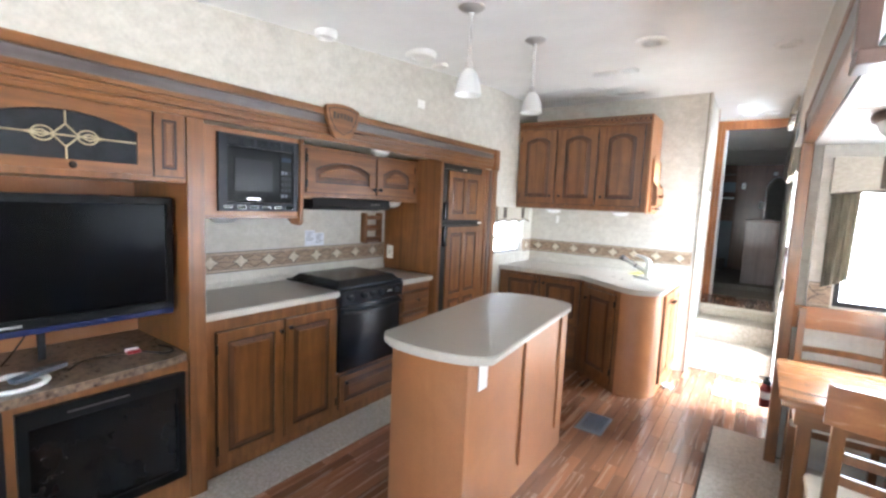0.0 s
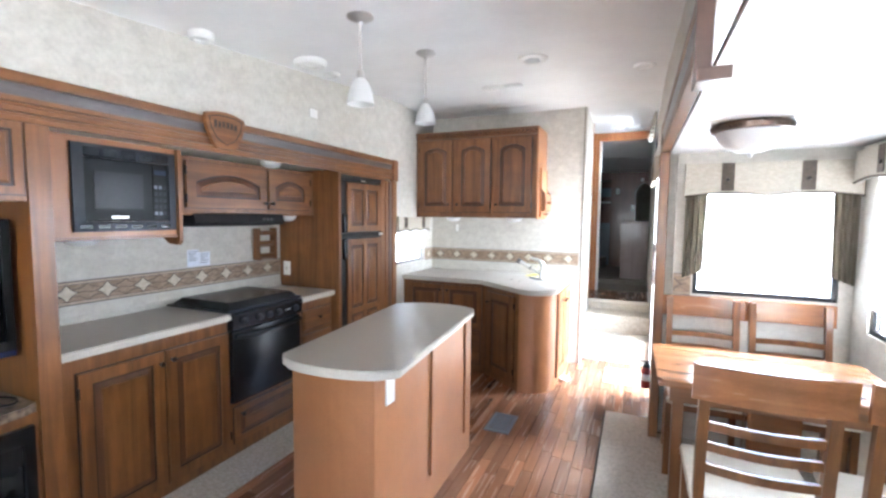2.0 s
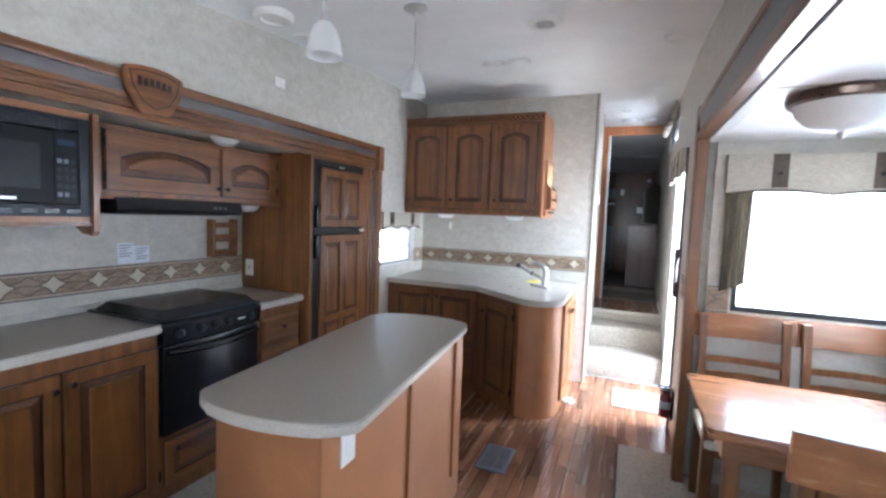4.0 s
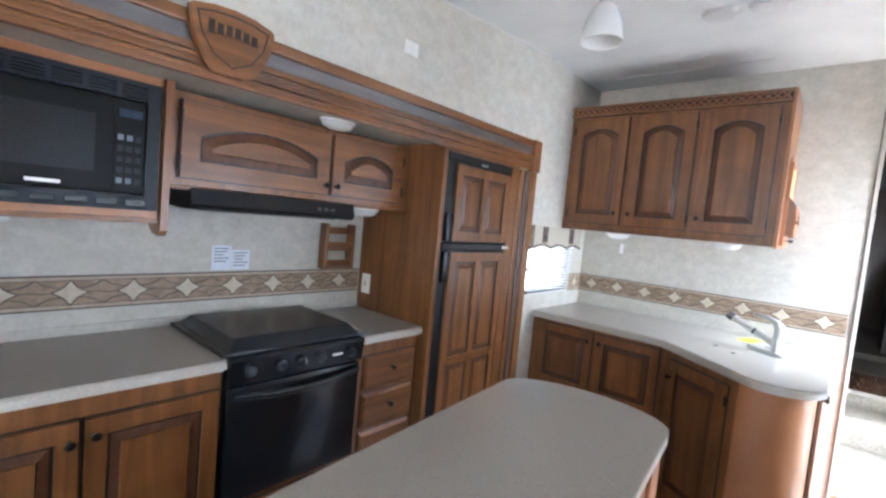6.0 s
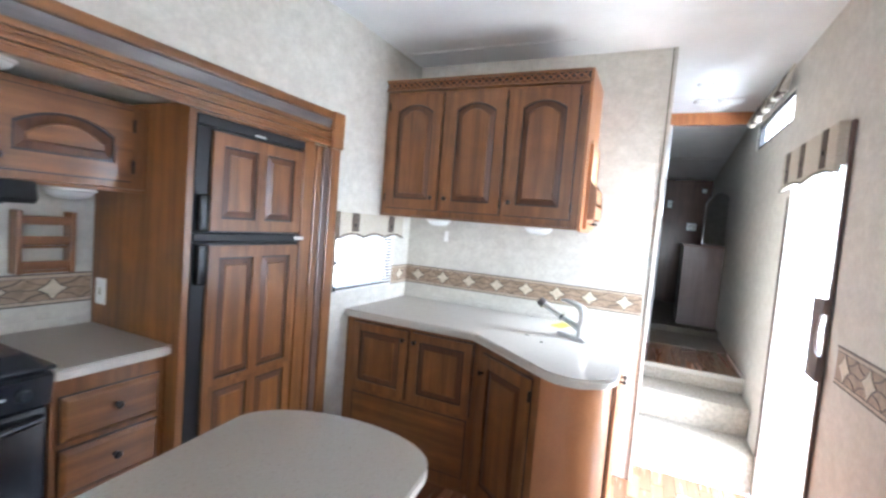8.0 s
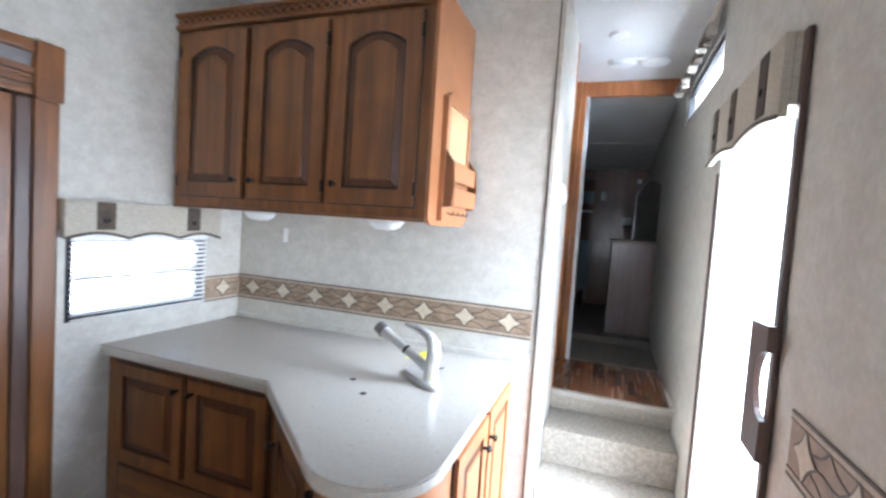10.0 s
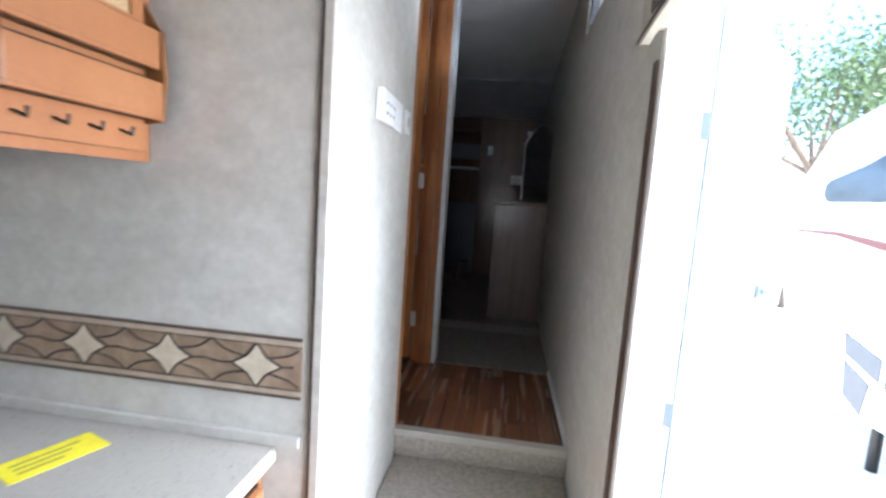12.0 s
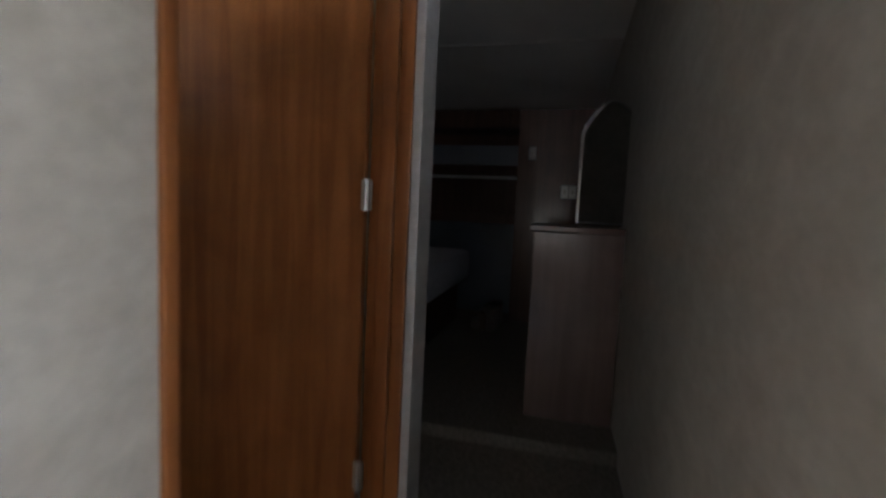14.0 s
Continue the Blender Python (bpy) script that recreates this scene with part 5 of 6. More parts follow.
def valance(name, m, u0, u1, low, top, stripes, label, n=2, depth=0.07):
    ob = thing(name, m @ Vector(((u0 + u1) / 2, low, depth / 2)), label, "valance")
    bm = scallop(u0, u1, top, low, n, m, depth - 0.02, depth, B())
    box(bm, (u0, low + 0.03, 0.002), (u0 + 0.02, top, depth - 0.021), 0, m)
    box(bm, (u1 - 0.02, low + 0.03, 0.002), (u1, top, depth - 0.021), 0, m)
    box(bm, (u0 + 0.021, top - 0.02, 0.002), (u1 - 0.021, top, depth - 0.021), 0, m)
    part("cloth", bm, M_FABRIC, ob)
    for u in stripes:
        bm = box(B(), (u - 0.035, low + 0.035, depth), (u + 0.035, top - 0.002, depth + 0.004), 0.001, m)
        s = part("stripe", bm, M_FABRICD, ob, "dark brown stripe")
        bm = lathe(B(), [(0, 0), (0.012, 0), (0.010, 0.006), (0, 0.008)], m @ Matrix.Translation((u, (low + top) / 2, depth + 0.004)), 12)
        part("button", bm, M_BRONZE, s)
    foot = [(u0 + (u1 - u0) * i / 24, low + 0.022 * abs(math.sin(math.pi * n * i / 24))) for i in range(25)]
    bm = prism(B(), [(u, v + 0.006) for u, v in foot[::-1]] + [(u, v - 0.005) for u, v in foot], depth + 0.0003, depth + 0.006, m)
    part("piping", bm, M_FABRICD, ob, "dark brown piping")
    return ob


FD = face_to("-y", 0, 3.6, 0)
v1 = valance("window_valance", FD, 0.955, 1.862, 1.652, 1.862, (1.19, 1.60), "tan cloth window valance with brown stripes over the dining window")
for s, u in ((-1, 0.965), (1, 1.862)):
    bm = B()
    n, hts = 12, 12
    grid = []
    for j in range(hts + 1):
        f = j / hts
        z = 1.70 - 0.56 * f
        wd = 0.128 - 0.012 * f
        grid.append([bm.verts.new(FD @ Vector((u - s * wd * i / n, z + 0.05 * (1 - i / n) * f * -1 + 0.03, 0.03 + 0.010 * math.sin(i * 2.1)))) for i in range(n + 1)])
    for r0, r1 in zip(grid, grid[1:]):
        for i in range(n):
            bm.faces.new((r0[i], r0[i + 1], r1[i + 1], r1[i]))
    bmesh.ops.solidify(bm, geom=bm.faces, thickness=0.006)
    part("side_curtain", bm, M_CURTAIN, v1, "olive brown side curtain", True)
valance("window_valance", face_to("-x", 1.87, 0, 0), -3.5, -1.75, 1.72, 1.90, (-3.2, -2.6, -2.0), "tan cloth window valance with brown stripes over the side window", 4)
valance("window_valance", face_to("+x", XL, 0, 0), 4.055, 4.76, 1.352, 1.498, (4.20, 4.60), "small tan valance with brown stripes at the kitchen window", 3, 0.055)
valance("door_valance", face_to("-x", XR, 0, 0), -5.15, -4.312, 1.815, 2.02, (-5.04, -4.78, -4.46), "tan valance with brown stripes over the entry door", 2, 0.05)

# gathered cloth along the high hall window
tv_ = thing("transom_valance", (XR - 0.04, 5.8, 2.44), "gathered tan and brown cloth swag along the high window", "valance")
for k in range(9):
    y0 = 5.28 + 0.125 * k
    bm = B()
    n = 10
    grid = []
    for j in range(6):
        f = j / 5
        grid.append([bm.verts.new((XR - 0.006 - (0.018 + 0.028 * f) * (1 + 0.6 * math.sin(i * 1.9 + k)), y0 + 0.13 * i / n, 2.585 - (0.11 + 0.035 * math.sin(math.pi * i / n) + 0.01 * math.sin(k * 2.3)) * f)) for i in range(n + 1)])
    for r0, r1 in zip(grid, grid[1:]):
        for i in range(n):
            bm.faces.new((r0[i], r0[i + 1], r1[i + 1], r1[i]))
    part("swag", bm, M_FABRICD if k % 2 else M_FABRIC, tv_, "", True)

# ---- dining slide-out trim ----
hd = thing("slide_header", (XR, 0.8, 1.95), "pale slide-out header with a brown lower edge", "moulding", kind="structure")
part("top_rail", box(B(), (XR - 0.036, -2.2, 2.088), (XR - 0.002, 3.60, 2.118), 0.005), M_OAKY, hd)
bm = prism(B(), [(XR - 0.002, 1.99), (XR - 0.018, 1.99), (XR - 0.030, 2.087), (XR - 0.002, 2.087)], -2.2, 3.60, Matrix(((1, 0, 0, 0), (0, 0, 1, 0), (0, 1, 0, 0), (0, 0, 0, 1))))
part("grey_band", bm, M_SLATE, hd, "dark grey sloping band")
part("lower_edge", box(B(), (XR - 0.036, -2.2, 1.945), (XR + 0.02, 3.60, 1.988), 0.005), M_OAKY, hd)
part("soffit_edge", box(B(), (XR + 0.021, -2.2, 1.937), (XR + 0.068, 3.60, 1.985), 0.003), M_WHITEVINYL, hd, "white inner edge")
bm = box(B(), (XR - 0.04, 3.52, 0.0), (XR + 0.02, 3.598, 1.944), 0.006)
part("post", bm, M_OAK, hd, "brown corner post")
bm = box(B(), (XR - 0.034, 3.60, 1.85), (XR - 0.002, 3.675, 2.14), 0.004)
part("end_cap", bm, M_TRIM, hd, "dark brown end cap")
bm = box(B(), (XR - 0.024, 3.60, 0.0), (XR - 0.002, 3.68, 1.849), 0.004)
part("side_board", bm, M_BEIGEPL, hd)
wf = thing("sofa_fascia", (XR - 0.02, -0.4, 1.80), "brown framed fascia end on the slide-out header", "moulding", kind="structure")
# Beige in place of white: the board's shadow side is put into its colour.
bm = box(B(), (XR - 0.062, -2.2, 2.122), (XR - 0.002, 1.268, 2.50), 0.004)
part("board", bm, M_BEIGEPL, wf)
bm = box(B(), (XR - 0.07, 1.27, 1.80), (XR - 0.037, 1.30, 2.50), 0.004)
part("end_trim", bm, M_TRIM, wf)
bm = box(B(), (XR - 0.07, 1.22, 1.772), (XR - 0.008, 1.305, 1.799), 0.004)
part("foot_trim", bm, M_TRIM, wf)

# ---- dining table and chairs ----
tb = thing("dining_table", (1.28, 2.83, 0.014), "oak dining table with a double edge, bright under the window", "table")
bm = B()
prism(bm, [(0.79, 2.53), (0.81, 2.505), (1.75, 2.505), (1.77, 2.53), (1.77, 3.14), (1.75, 3.165), (0.81, 3.165), (0.79, 3.14)], 0.745, 0.762)
bmesh.ops.bevel(bm, geom=[e for e in bm.edges if abs(e.verts[0].co.z - e.verts[1].co.z) < 1e-6], offset=0.005, segments=2, affect="EDGES")
part("tabletop", bm, M_TABLE, tb, "", True)
bm = B()
box(bm, (0.80, 2.515, 0.722), (1.76, 3.155, 0.7445), 0.006)
part("lower_leaf", bm, M_TABLE, tb)
bm = B()
ring(bm, flat_loop(0.85, 2.56, 1.71, 3.11, 3), flat_loop(0.875, 2.585, 1.685, 3.085, 3), 0.64, 0.7215)
part("apron", bm, M_OAKX, tb)
for x in (0.865, 1.655):
    for y in (2.575, 3.055):
        bm = box(B(), (x, y, 0.014), (x + 0.05, y + 0.05, 0.7215), 0.004)
        part("leg", bm, M_OAK, tb)
part("pedestal", box(B(), (1.21, 2.76, 0.045), (1.43, 2.90, 0.7215), 0.012), M_TABLE, tb, "broad oak pedestal")
part("pedestal_foot", box(B(), (1.16, 2.72, 0.0145), (1.48, 2.94, 0.0445), 0.006), M_TABLE, tb)


def chair(m, at_label):
    ob = thing("dining_chair", (0, 0, 0), at_label, "chair", "chairs round the dining table")
    for x in (-0.205, 0.17):
        bm = box(B(), (x, 0.37, 0), (x + 0.035, 0.405, 0.43), 0.004)
        part("front_leg", bm, M_OAK, ob)
        bm = B()
        p = [(0.0, 0.0, 0.0), (0.0, 0.01, 0.43), (0.0, -0.005, 0.62), (0.0, -0.05, 0.98)]
        for (a, b) in zip(p, p[1:]):
            n0 = len(bm.verts)
            q = [bm.verts.new((x + sx, c[1] + sy, c[2])) for c in (a, b) for sx, sy in ((0, -0.017), (0.035, -0.017), (0.035, 0.017), (0, 0.017))]
            for i in range(4):
                j = (i + 1) % 4
                bm.faces.new((q[i], q[j], q[4 + j], q[4 + i]))
        bmesh.ops.remove_doubles(bm, verts=bm.verts, dist=0.0005)
        bmesh.ops.holes_fill(bm, edges=bm.edges)
        part("back_post", bm, M_OAK, ob)
    for z, h, d in ((0.86, 0.13, -0.038), (0.735, 0.032, -0.018), (0.655, 0.032, -0.008), (0.57, 0.032, 0.0)):
        bm = B()
        n = 8
        w = 0.23 if h > 0.1 else 0.172
        sec = [[bm.verts.new((-w + 2 * w * i / n, d - 0.03 * math.sin(math.pi * i / n) * (1 if h > 0.1 else 0.8) + dy - (0.012 if h > 0.1 and dz else 0) - (0.019 if h > 0.1 else 0), z + dz)) for dy, dz in ((-0.009, 0), (0.009, 0), (0.009, h), (-0.009, h))] for i in range(n + 1)]
        for a, b in zip(sec, sec[1:]):
            for i in range(4):
                bm.faces.new((a[i], a[(i + 1) % 4], b[(i + 1) % 4], b[i]))
        bm.faces.new(sec[0])
        bm.faces.new(sec[-1][::-1])
        part("top_rail" if h > 0.1 else "slat", bm, M_TABLE if h > 0.1 else M_OAK, ob, "", True)
    bm = box(B(), (-0.20, 0.01, 0.39), (0.20, 0.395, 0.431), 0.006)
    part("seat_frame", bm, M_OAK, ob)
    bm = box(B(), (-0.215, 0.0, 0.4315), (0.215, 0.42, 0.475), 0.018)
    part("seat", bm, M_CUSHION, ob, "cream padded seat", True)
    bm = box(B(), (-0.17, 0.375, 0.17), (0.17, 0.395, 0.195), 0.004)
    part("stretcher", bm, M_OAK, ob)
    ob.matrix_basis = m
    return ob


c1 = chair(pose(1.11, 2.06, 0.014, 0, 0, 0), "oak ladder-back dining chair with a cream seat, tucked under the table")
copy_thing(c1, pose(1.60, 2.06, 0.014, 0, 0, 0))
for x in (1.085, 1.545):
    cc = copy_thing(c1, pose(x, 3.46, 0.014, 0, 0, 180))
    tagged(cc, "oak ladder-back dining chair with a cream seat, standing under the window")
dome = thing("ceiling_dome_light", (1.16, 2.75, 1.80), "white glass dome ceiling light with a bronze rim", "ceiling light")
MD = Matrix.Translation((1.135, 2.66, 0)) @ Matrix.Diagonal((0.93, 0.93, 1, 1))
bm = lathe(B(), [(0.0, 1.939), (0.165, 1.939), (0.175, 1.925), (0.17, 1.905), (0.155, 1.90), (0.155, 1.915), (0.0, 1.92)], MD, 36)
part("rim", bm, M_DARKNICKEL, dome, "antique bronze rim", True)
bm = lathe(B(), [(0.154, 1.905), (0.14, 1.87), (0.105, 1.835), (0.06, 1.815), (0.0, 1.808)], MD, 36)
part("bowl", bm, M_FROST, dome, "frosted white glass bowl", True)
bm = lathe(B(), [(0.012, 1.809), (0.014, 1.80), (0.006, 1.79), (0.0, 1.784)], MD, 14)
part("finial", bm, M_STEEL, dome, smooth=True)

# ---- ceiling fixtures ----
def pendant(x, y, foot):
    ob = thing("pendant_lamp", (x, y, foot), "brushed nickel pendant lamp with a frosted glass bell shade", "pendant lamp", "pendant lamps over the island")
    m = Matrix.Translation((x, y, 0))
    top = ceil_z(x, y)
    bm = lathe(B(), [(0, top - 0.001), (0.062, top - 0.001), (0.066, top - 0.010), (0.045, top - 0.024), (0.015, top - 0.034), (0.008, top - 0.05), (0, top - 0.05)], m, 24)
    part("canopy", bm, M_STEEL, ob, "nickel ceiling canopy", True)
    bm = rod(B(), (x, y, foot + 0.15), (x, y, top - 0.04), 0.006, n=8)
    part("rod", bm, M_STEEL, ob)
    bm = lathe(B(), [(0.0, foot + 0.165), (0.016, foot + 0.16), (0.02, foot + 0.125), (0.0, foot + 0.12)], m, 16)
    part("socket", bm, M_STEEL, ob, smooth=True)
    bm = lathe(B(), [(0.022, foot + 0.125), (0.040, foot + 0.105), (0.058, foot + 0.06), (0.068, foot), (0.064, foot), (0.054, foot + 0.06), (0.036, foot + 0.10), (0.018, foot + 0.12)], m, 24)
    part("shade", bm, M_FROST, ob, "frosted white glass shade", True)
    return ob


pendant(-0.60, 2.13, 2.055)
pendant(-0.607, 2.885, 2.106)


def puck(x, y, z, label="white oval lens light under the cabinet"):
    ob = thing("cabinet_light", (x, y, z - 0.04), label, "light", "small cabinet lights")
    m = Matrix.Translation((x, y, z)) @ Matrix.Diagonal((0.62, 1, 1, 1))
    bm = lathe(B(), [(0, 0), (0.085, 0), (0.088, -0.008), (0.08, -0.012), (0, -0.012)], m, 24)
    part("base", bm, M_WHITE, ob, smooth=True)
    bm = lathe(B(), [(0.078, -0.012), (0.07, -0.026), (0.045, -0.038), (0, -0.042)], m, 24)
    part("lens", bm, M_LENS, ob, smooth=True)
    return ob


puck(-1.66, 2.62, 1.868, "white oval lens light on the slide-out soffit")
puck(-1.82, 1.53, 1.384)
puck(-1.80, 2.92, 1.499)
for x in (-1.14, -0.47):
    ob = puck(x, 4.70, 1.499)
    ob.rotation_euler = (0, 0, math.pi / 2)


def ceiling_disc(x, y, r, label, name="ceiling_speaker", slots=0, h=0.02):
    top = ceil_z(x, y) + 0.002
    ob = thing(name, (x, y, top - h), label, "ceiling fixture")
    m = Matrix.Translation((x, y, top))
    bm = lathe(B(), [(0, 0), (r, -0.0005), (r * 0.98, -h * 0.6), (r * 0.86, -h), (r * 0.6, -h), (r * 0.55, -h * 0.7), (0, -h * 0.7)], m, 32)
    part("cover", bm, M_WHITE, ob, smooth=True)
    for k in range(slots):
        bm = box(B(), (x - r * 0.45, y - r * 0.4 + k * r * 0.8 / max(1, slots - 1) - 0.003, top - h * 0.95), (x + r * 0.45, y - r * 0.4 + k * r * 0.8 / max(1, slots - 1) + 0.003, top - h * 0.72))
        part("slot", bm, M_ALU, ob)
    return ob


ceiling_disc(-0.01, 3.30, 0.10, "round white ceiling air vent with dark slots", "ceiling_vent", 6)
ceiling_disc(0.685, 3.75, 0.075, "round white ceiling speaker cover")
ceiling_disc(-1.405, 1.895, 0.062, "round white smoke detector", "smoke_detector", 0, 0.04)
ceiling_disc(0.39, 5.66, 0.05, "small round white hall ceiling fitting")


def twin_light(x, y, label):
    top = ceil_z(x, y) + 0.003
    ob = thing("ceiling_light", (x, y, top - 0.05), label, "ceiling light")
    bm = box(B(), (x - 0.16, y - 0.045, top - 0.012), (x + 0.16, y + 0.045, top - 0.001), 0.005)
    part("base", bm, M_WHITE, ob)
    for s in (-1, 1):
        m = Matrix.Translation((x + s * 0.095, y, top - 0.012)) @ Matrix.Diagonal((1.5, 1, 1, 1))
        bm = lathe(B(), [(0.056, 0), (0.05, -0.018), (0.03, -0.03), (0, -0.033)], m, 20)
        part("lens", bm, M_LENS, ob, smooth=True)
    return ob


twin_light(-0.40, 3.93, "white twin-lens ceiling light before the sink wall")
ceiling_disc(-1.305, 2.61, 0.105, "round white dome light near the kitchen wall", "ceiling_light", 0, 0.035)
ceiling_disc(-1.385, 2.94, 0.06, "small round white fitting near the kitchen wall", "ceiling_speaker", 0, 0.02)
twin_light(0.52, 6.08, "white twin-lens ceiling light in the hall")

# ---- wall plates and papers ----
def plate(name, m, u, v, w, h, label, cat, sockets=0):
    ob = thing(name, m @ Vector((u, v - h / 2, 0)), label, cat)
    bm = box(B(), (u - w / 2, v - h / 2, 0.0008), (u + w / 2, v + h / 2, 0.007), 0.003, m)
    part("plate", bm, M_WHITE, ob)
    for k in range(sockets):
        c = u - w / 2 + w * (k + 0.5) / sockets
        bm = box(B(), (c - 0.008, v - 0.016, 0.007), (c + 0.008, v + 0.016, 0.011), 0.002, m)
        part("switch", bm, M_BEIGEPL, ob)
    return ob


plate("outlet", face_to("-y", 0, 3.155, 0), -2.02, 1.06, 0.07, 0.115, "white outlet plate on the refrigerator side panel", "outlet", 1)
plate("light_switch", face_to("-y", 0, YS, 0), -1.19, 1.385, 0.03, 0.075, "small white switch on the sink wall", "switch")
plate("paper_notice", face_to("+x", XL, 0, 0), 2.87, 2.238, 0.085, 0.06, "small white paper notice on the wall", "notice")
for u, v, h in ((2.342, 1.205, 0.115), (2.432, 1.195, 0.095)):
    ob = thing("paper_notice", (-2.098, u, v - h / 2), "printed white paper notice behind the stove", "notice")
    bm = box(B(), (u - 0.044, v - h / 2, 0.0006), (u + 0.044, v + h / 2, 0.0018), 0, face_to("+x", -2.1))
    part("sheet", bm, M_PAPER, ob)
    for k in range(5):
        bm = box(B(), (u - 0.034, v + h / 2 - 0.016 - 0.015 * k, 0.0018), (u + 0.034 - 0.012 * (k % 3), v + h / 2 - 0.011 - 0.015 * k, 0.0022), 0, face_to("+x", -2.1))
        part("print_line", bm, M_GREYPAINT, ob)
FH = face_to("+x", 0.178, 0, 0)
FH[0][0], FH[1][0] = 0, 1
thermo = thing("wall_control", (0.19, 5.3, 1.62), "white control panel with black buttons on the stair wall", "control panel")
bm = box(B(), (5.262, 1.651, 0.0008), (5.405, 1.735, 0.022), 0.005, FH)
part("case", bm, M_WHITE, thermo)
for k in range(6):
    bm = box(B(), (5.30 + 0.034 * (k % 3), 1.672 + 0.026 * (k // 3), 0.022), (5.308 + 0.034 * (k % 3), 1.680 + 0.026 * (k // 3), 0.0235), 0.001, FH)
    part("button", bm, M_BLACKPL, thermo)
plate("thermostat", FH, 5.486, 1.70, 0.108, 0.09, "white thermostat box on the stair wall", "thermostat")
plate("light_switch", FH, 5.628, 1.705, 0.07, 0.075, "white light switch on the stair wall", "switch", 1)

# ---- entry door ----
ed = thing("door_entry", (XR + 0.04, 4.7, 0), "open entry door frame with a white jamb", "door", kind="structure")
for a, b in (((XR + 0.001, 5.135, 0.002), (XR + 0.09, 5.158, 1.986)), ((XR + 0.001, 4.287, 0.002), (XR + 0.09, 4.31, 1.986)), ((XR + 0.001, 4.3105, 1.96), (XR + 0.09, 5.1345, 1.986))):
    bm = box(B(), a, b, 0.003)
    part("jamb", bm, M_WHITEVINYL, ed)
bm = box(B(), (XR - 0.006, 5.162, 0.25), (XR - 0.0005, 5.19, 1.79), 0.002)
part("trim_strip", bm, M_TRIM, ed, "brown trim strip")
bm = box(B(), (XR - 0.016, 4.280, 0.0), (XR - 0.001, 4.308, 2.02), 0.004)
part("trim_strip", bm, M_TRIM, ed, "wide brown trim strip")
bm = box(B(), (XR + 0.001, 4.30, -0.0075), (XR + 0.12, 5.13, 0.006), 0)
part("sill", bm, M_STEEL, ed)
leaf = thing("door_leaf", (0.99, 5.24, 0.03), "white entry door swung open outside", "door")
ML = Matrix.Translation((0.94, 5.185, 0)) @ pose(0, 0, 0, 0, 0, 48)
bm = box(B(), (0, 0, 0.03), (0.68, 0.045, 1.96), 0.012, ML)
part("slab", bm, M_GEL, leaf)
bm = box(B(), (0.065, -0.006, 0.05), (0.075, -0.001, 1.94), 0, ML)
part("gasket", bm, M_GREYPAINT, leaf, "blue-grey door gasket")
for z in (0.35, 1.0, 1.65):
    bm = rod(B(), (-0.01, 0.0, z - 0.04), (-0.01, 0.0, z + 0.04), 0.014, n=8, m=ML)
    box(bm, (XR + 0.091, 5.14, z - 0.03), (0.95, 5.185, z + 0.03), 0.002)
    part("hinge", bm, M_GREYPAINT, leaf)
bm = box(B(), (0.60, -0.012, 1.205), (0.67, -0.001, 1.255), 0.004, ML)
rod(bm, (0.585, -0.035, 1.235), (0.70, -0.035, 1.22), 0.009, n=10, m=ML)
rod(bm, (0.635, -0.035, 1.23), (0.635, -0.005, 1.23), 0.008, n=8, m=ML)
part("latch_handle", bm, M_GREYPAINT, leaf, "grey latch handle")
pull = thing("door_pull_board", (XR - 0.03, 4.38, 0.98), "dark brown screen door pull with a half-moon cutout", "door pull")
n = 14
outer, innr = [], []
for k in range(n + 1):
    a = math.pi * k / n - math.pi / 2
    innr.append((4.275 + 0.07 * math.cos(a), 1.155 + 0.085 * math.sin(a)))
loop = [(4.272, 0.965), (4.405, 0.965), (4.405, 1.30), (4.272, 1.305), (4.272, 1.24)] + innr[::-1] + [(4.272, 1.07)]
bm = prism(B(), loop, XR - 0.034, XR - 0.018, YZ)
part("board", bm, M_TRIM, pull)
ext = thing("fire_extinguisher", (XR - 0.05, 4.12, 0.20), "small red fire extinguisher with a black top by the entry", "fire extinguisher")
bm = lathe(B(), [(0, 0.0), (0.036, 0.0), (0.038, 0.02), (0.038, 0.13), (0.02, 0.165), (0, 0.17)], Matrix.Translation((XR - 0.05, 4.12, 0.15)), 20)
part("cylinder", bm, M_RED, ext, smooth=True)
bm = lathe(B(), [(0.039, 0.06), (0.039, 0.11), (0.0385, 0.11), (0.0385, 0.06)], Matrix.Translation((XR - 0.05, 4.12, 0.15)), 20)
part("label_band", bm, M_WHITE, ext)
bm = box(B(), (XR - 0.075, 4.09, 0.315), (XR - 0.025, 4.15, 0.34), 0.006)
box(bm, (XR - 0.10, 4.11, 0.355), (XR - 0.02, 4.13, 0.365), 0.003)
rod(bm, (XR - 0.05, 4.12, 0.335), (XR - 0.05, 4.12, 0.36), 0.008)
part("valve", bm, M_BLACKPL, ext)
bm = box(B(), (XR - 0.012, 4.08, 0.14), (XR - 0.002, 4.16, 0.34), 0.002)
part("wall_bracket", bm, M_BLACKPL, ext)
bm = box(B(), (0.44, 4.50, 0.0006), (0.81, 4.93, 0.012), 0.004)
solid("door_mat", bm, M_MAT, "grey door mat inside the entry", "mat")
bm = B()
for k in range(5):
    box(bm, (-0.03, -0.02, 0), (0.03, 0.02, 0.022), 0.01, Matrix.Translation((0.11 + 0.022 * math.cos(k * 1.3), 4.42 + 0.022 * math.sin(k * 1.3), 0.001 + 0.004 * (k % 2))) @ pose(0, 0, 0, 0, 0, 40 * k))
solid("white_cloth", bm, M_WHITE, "small crumpled white cloth on the floor", "cloth", smooth=True)

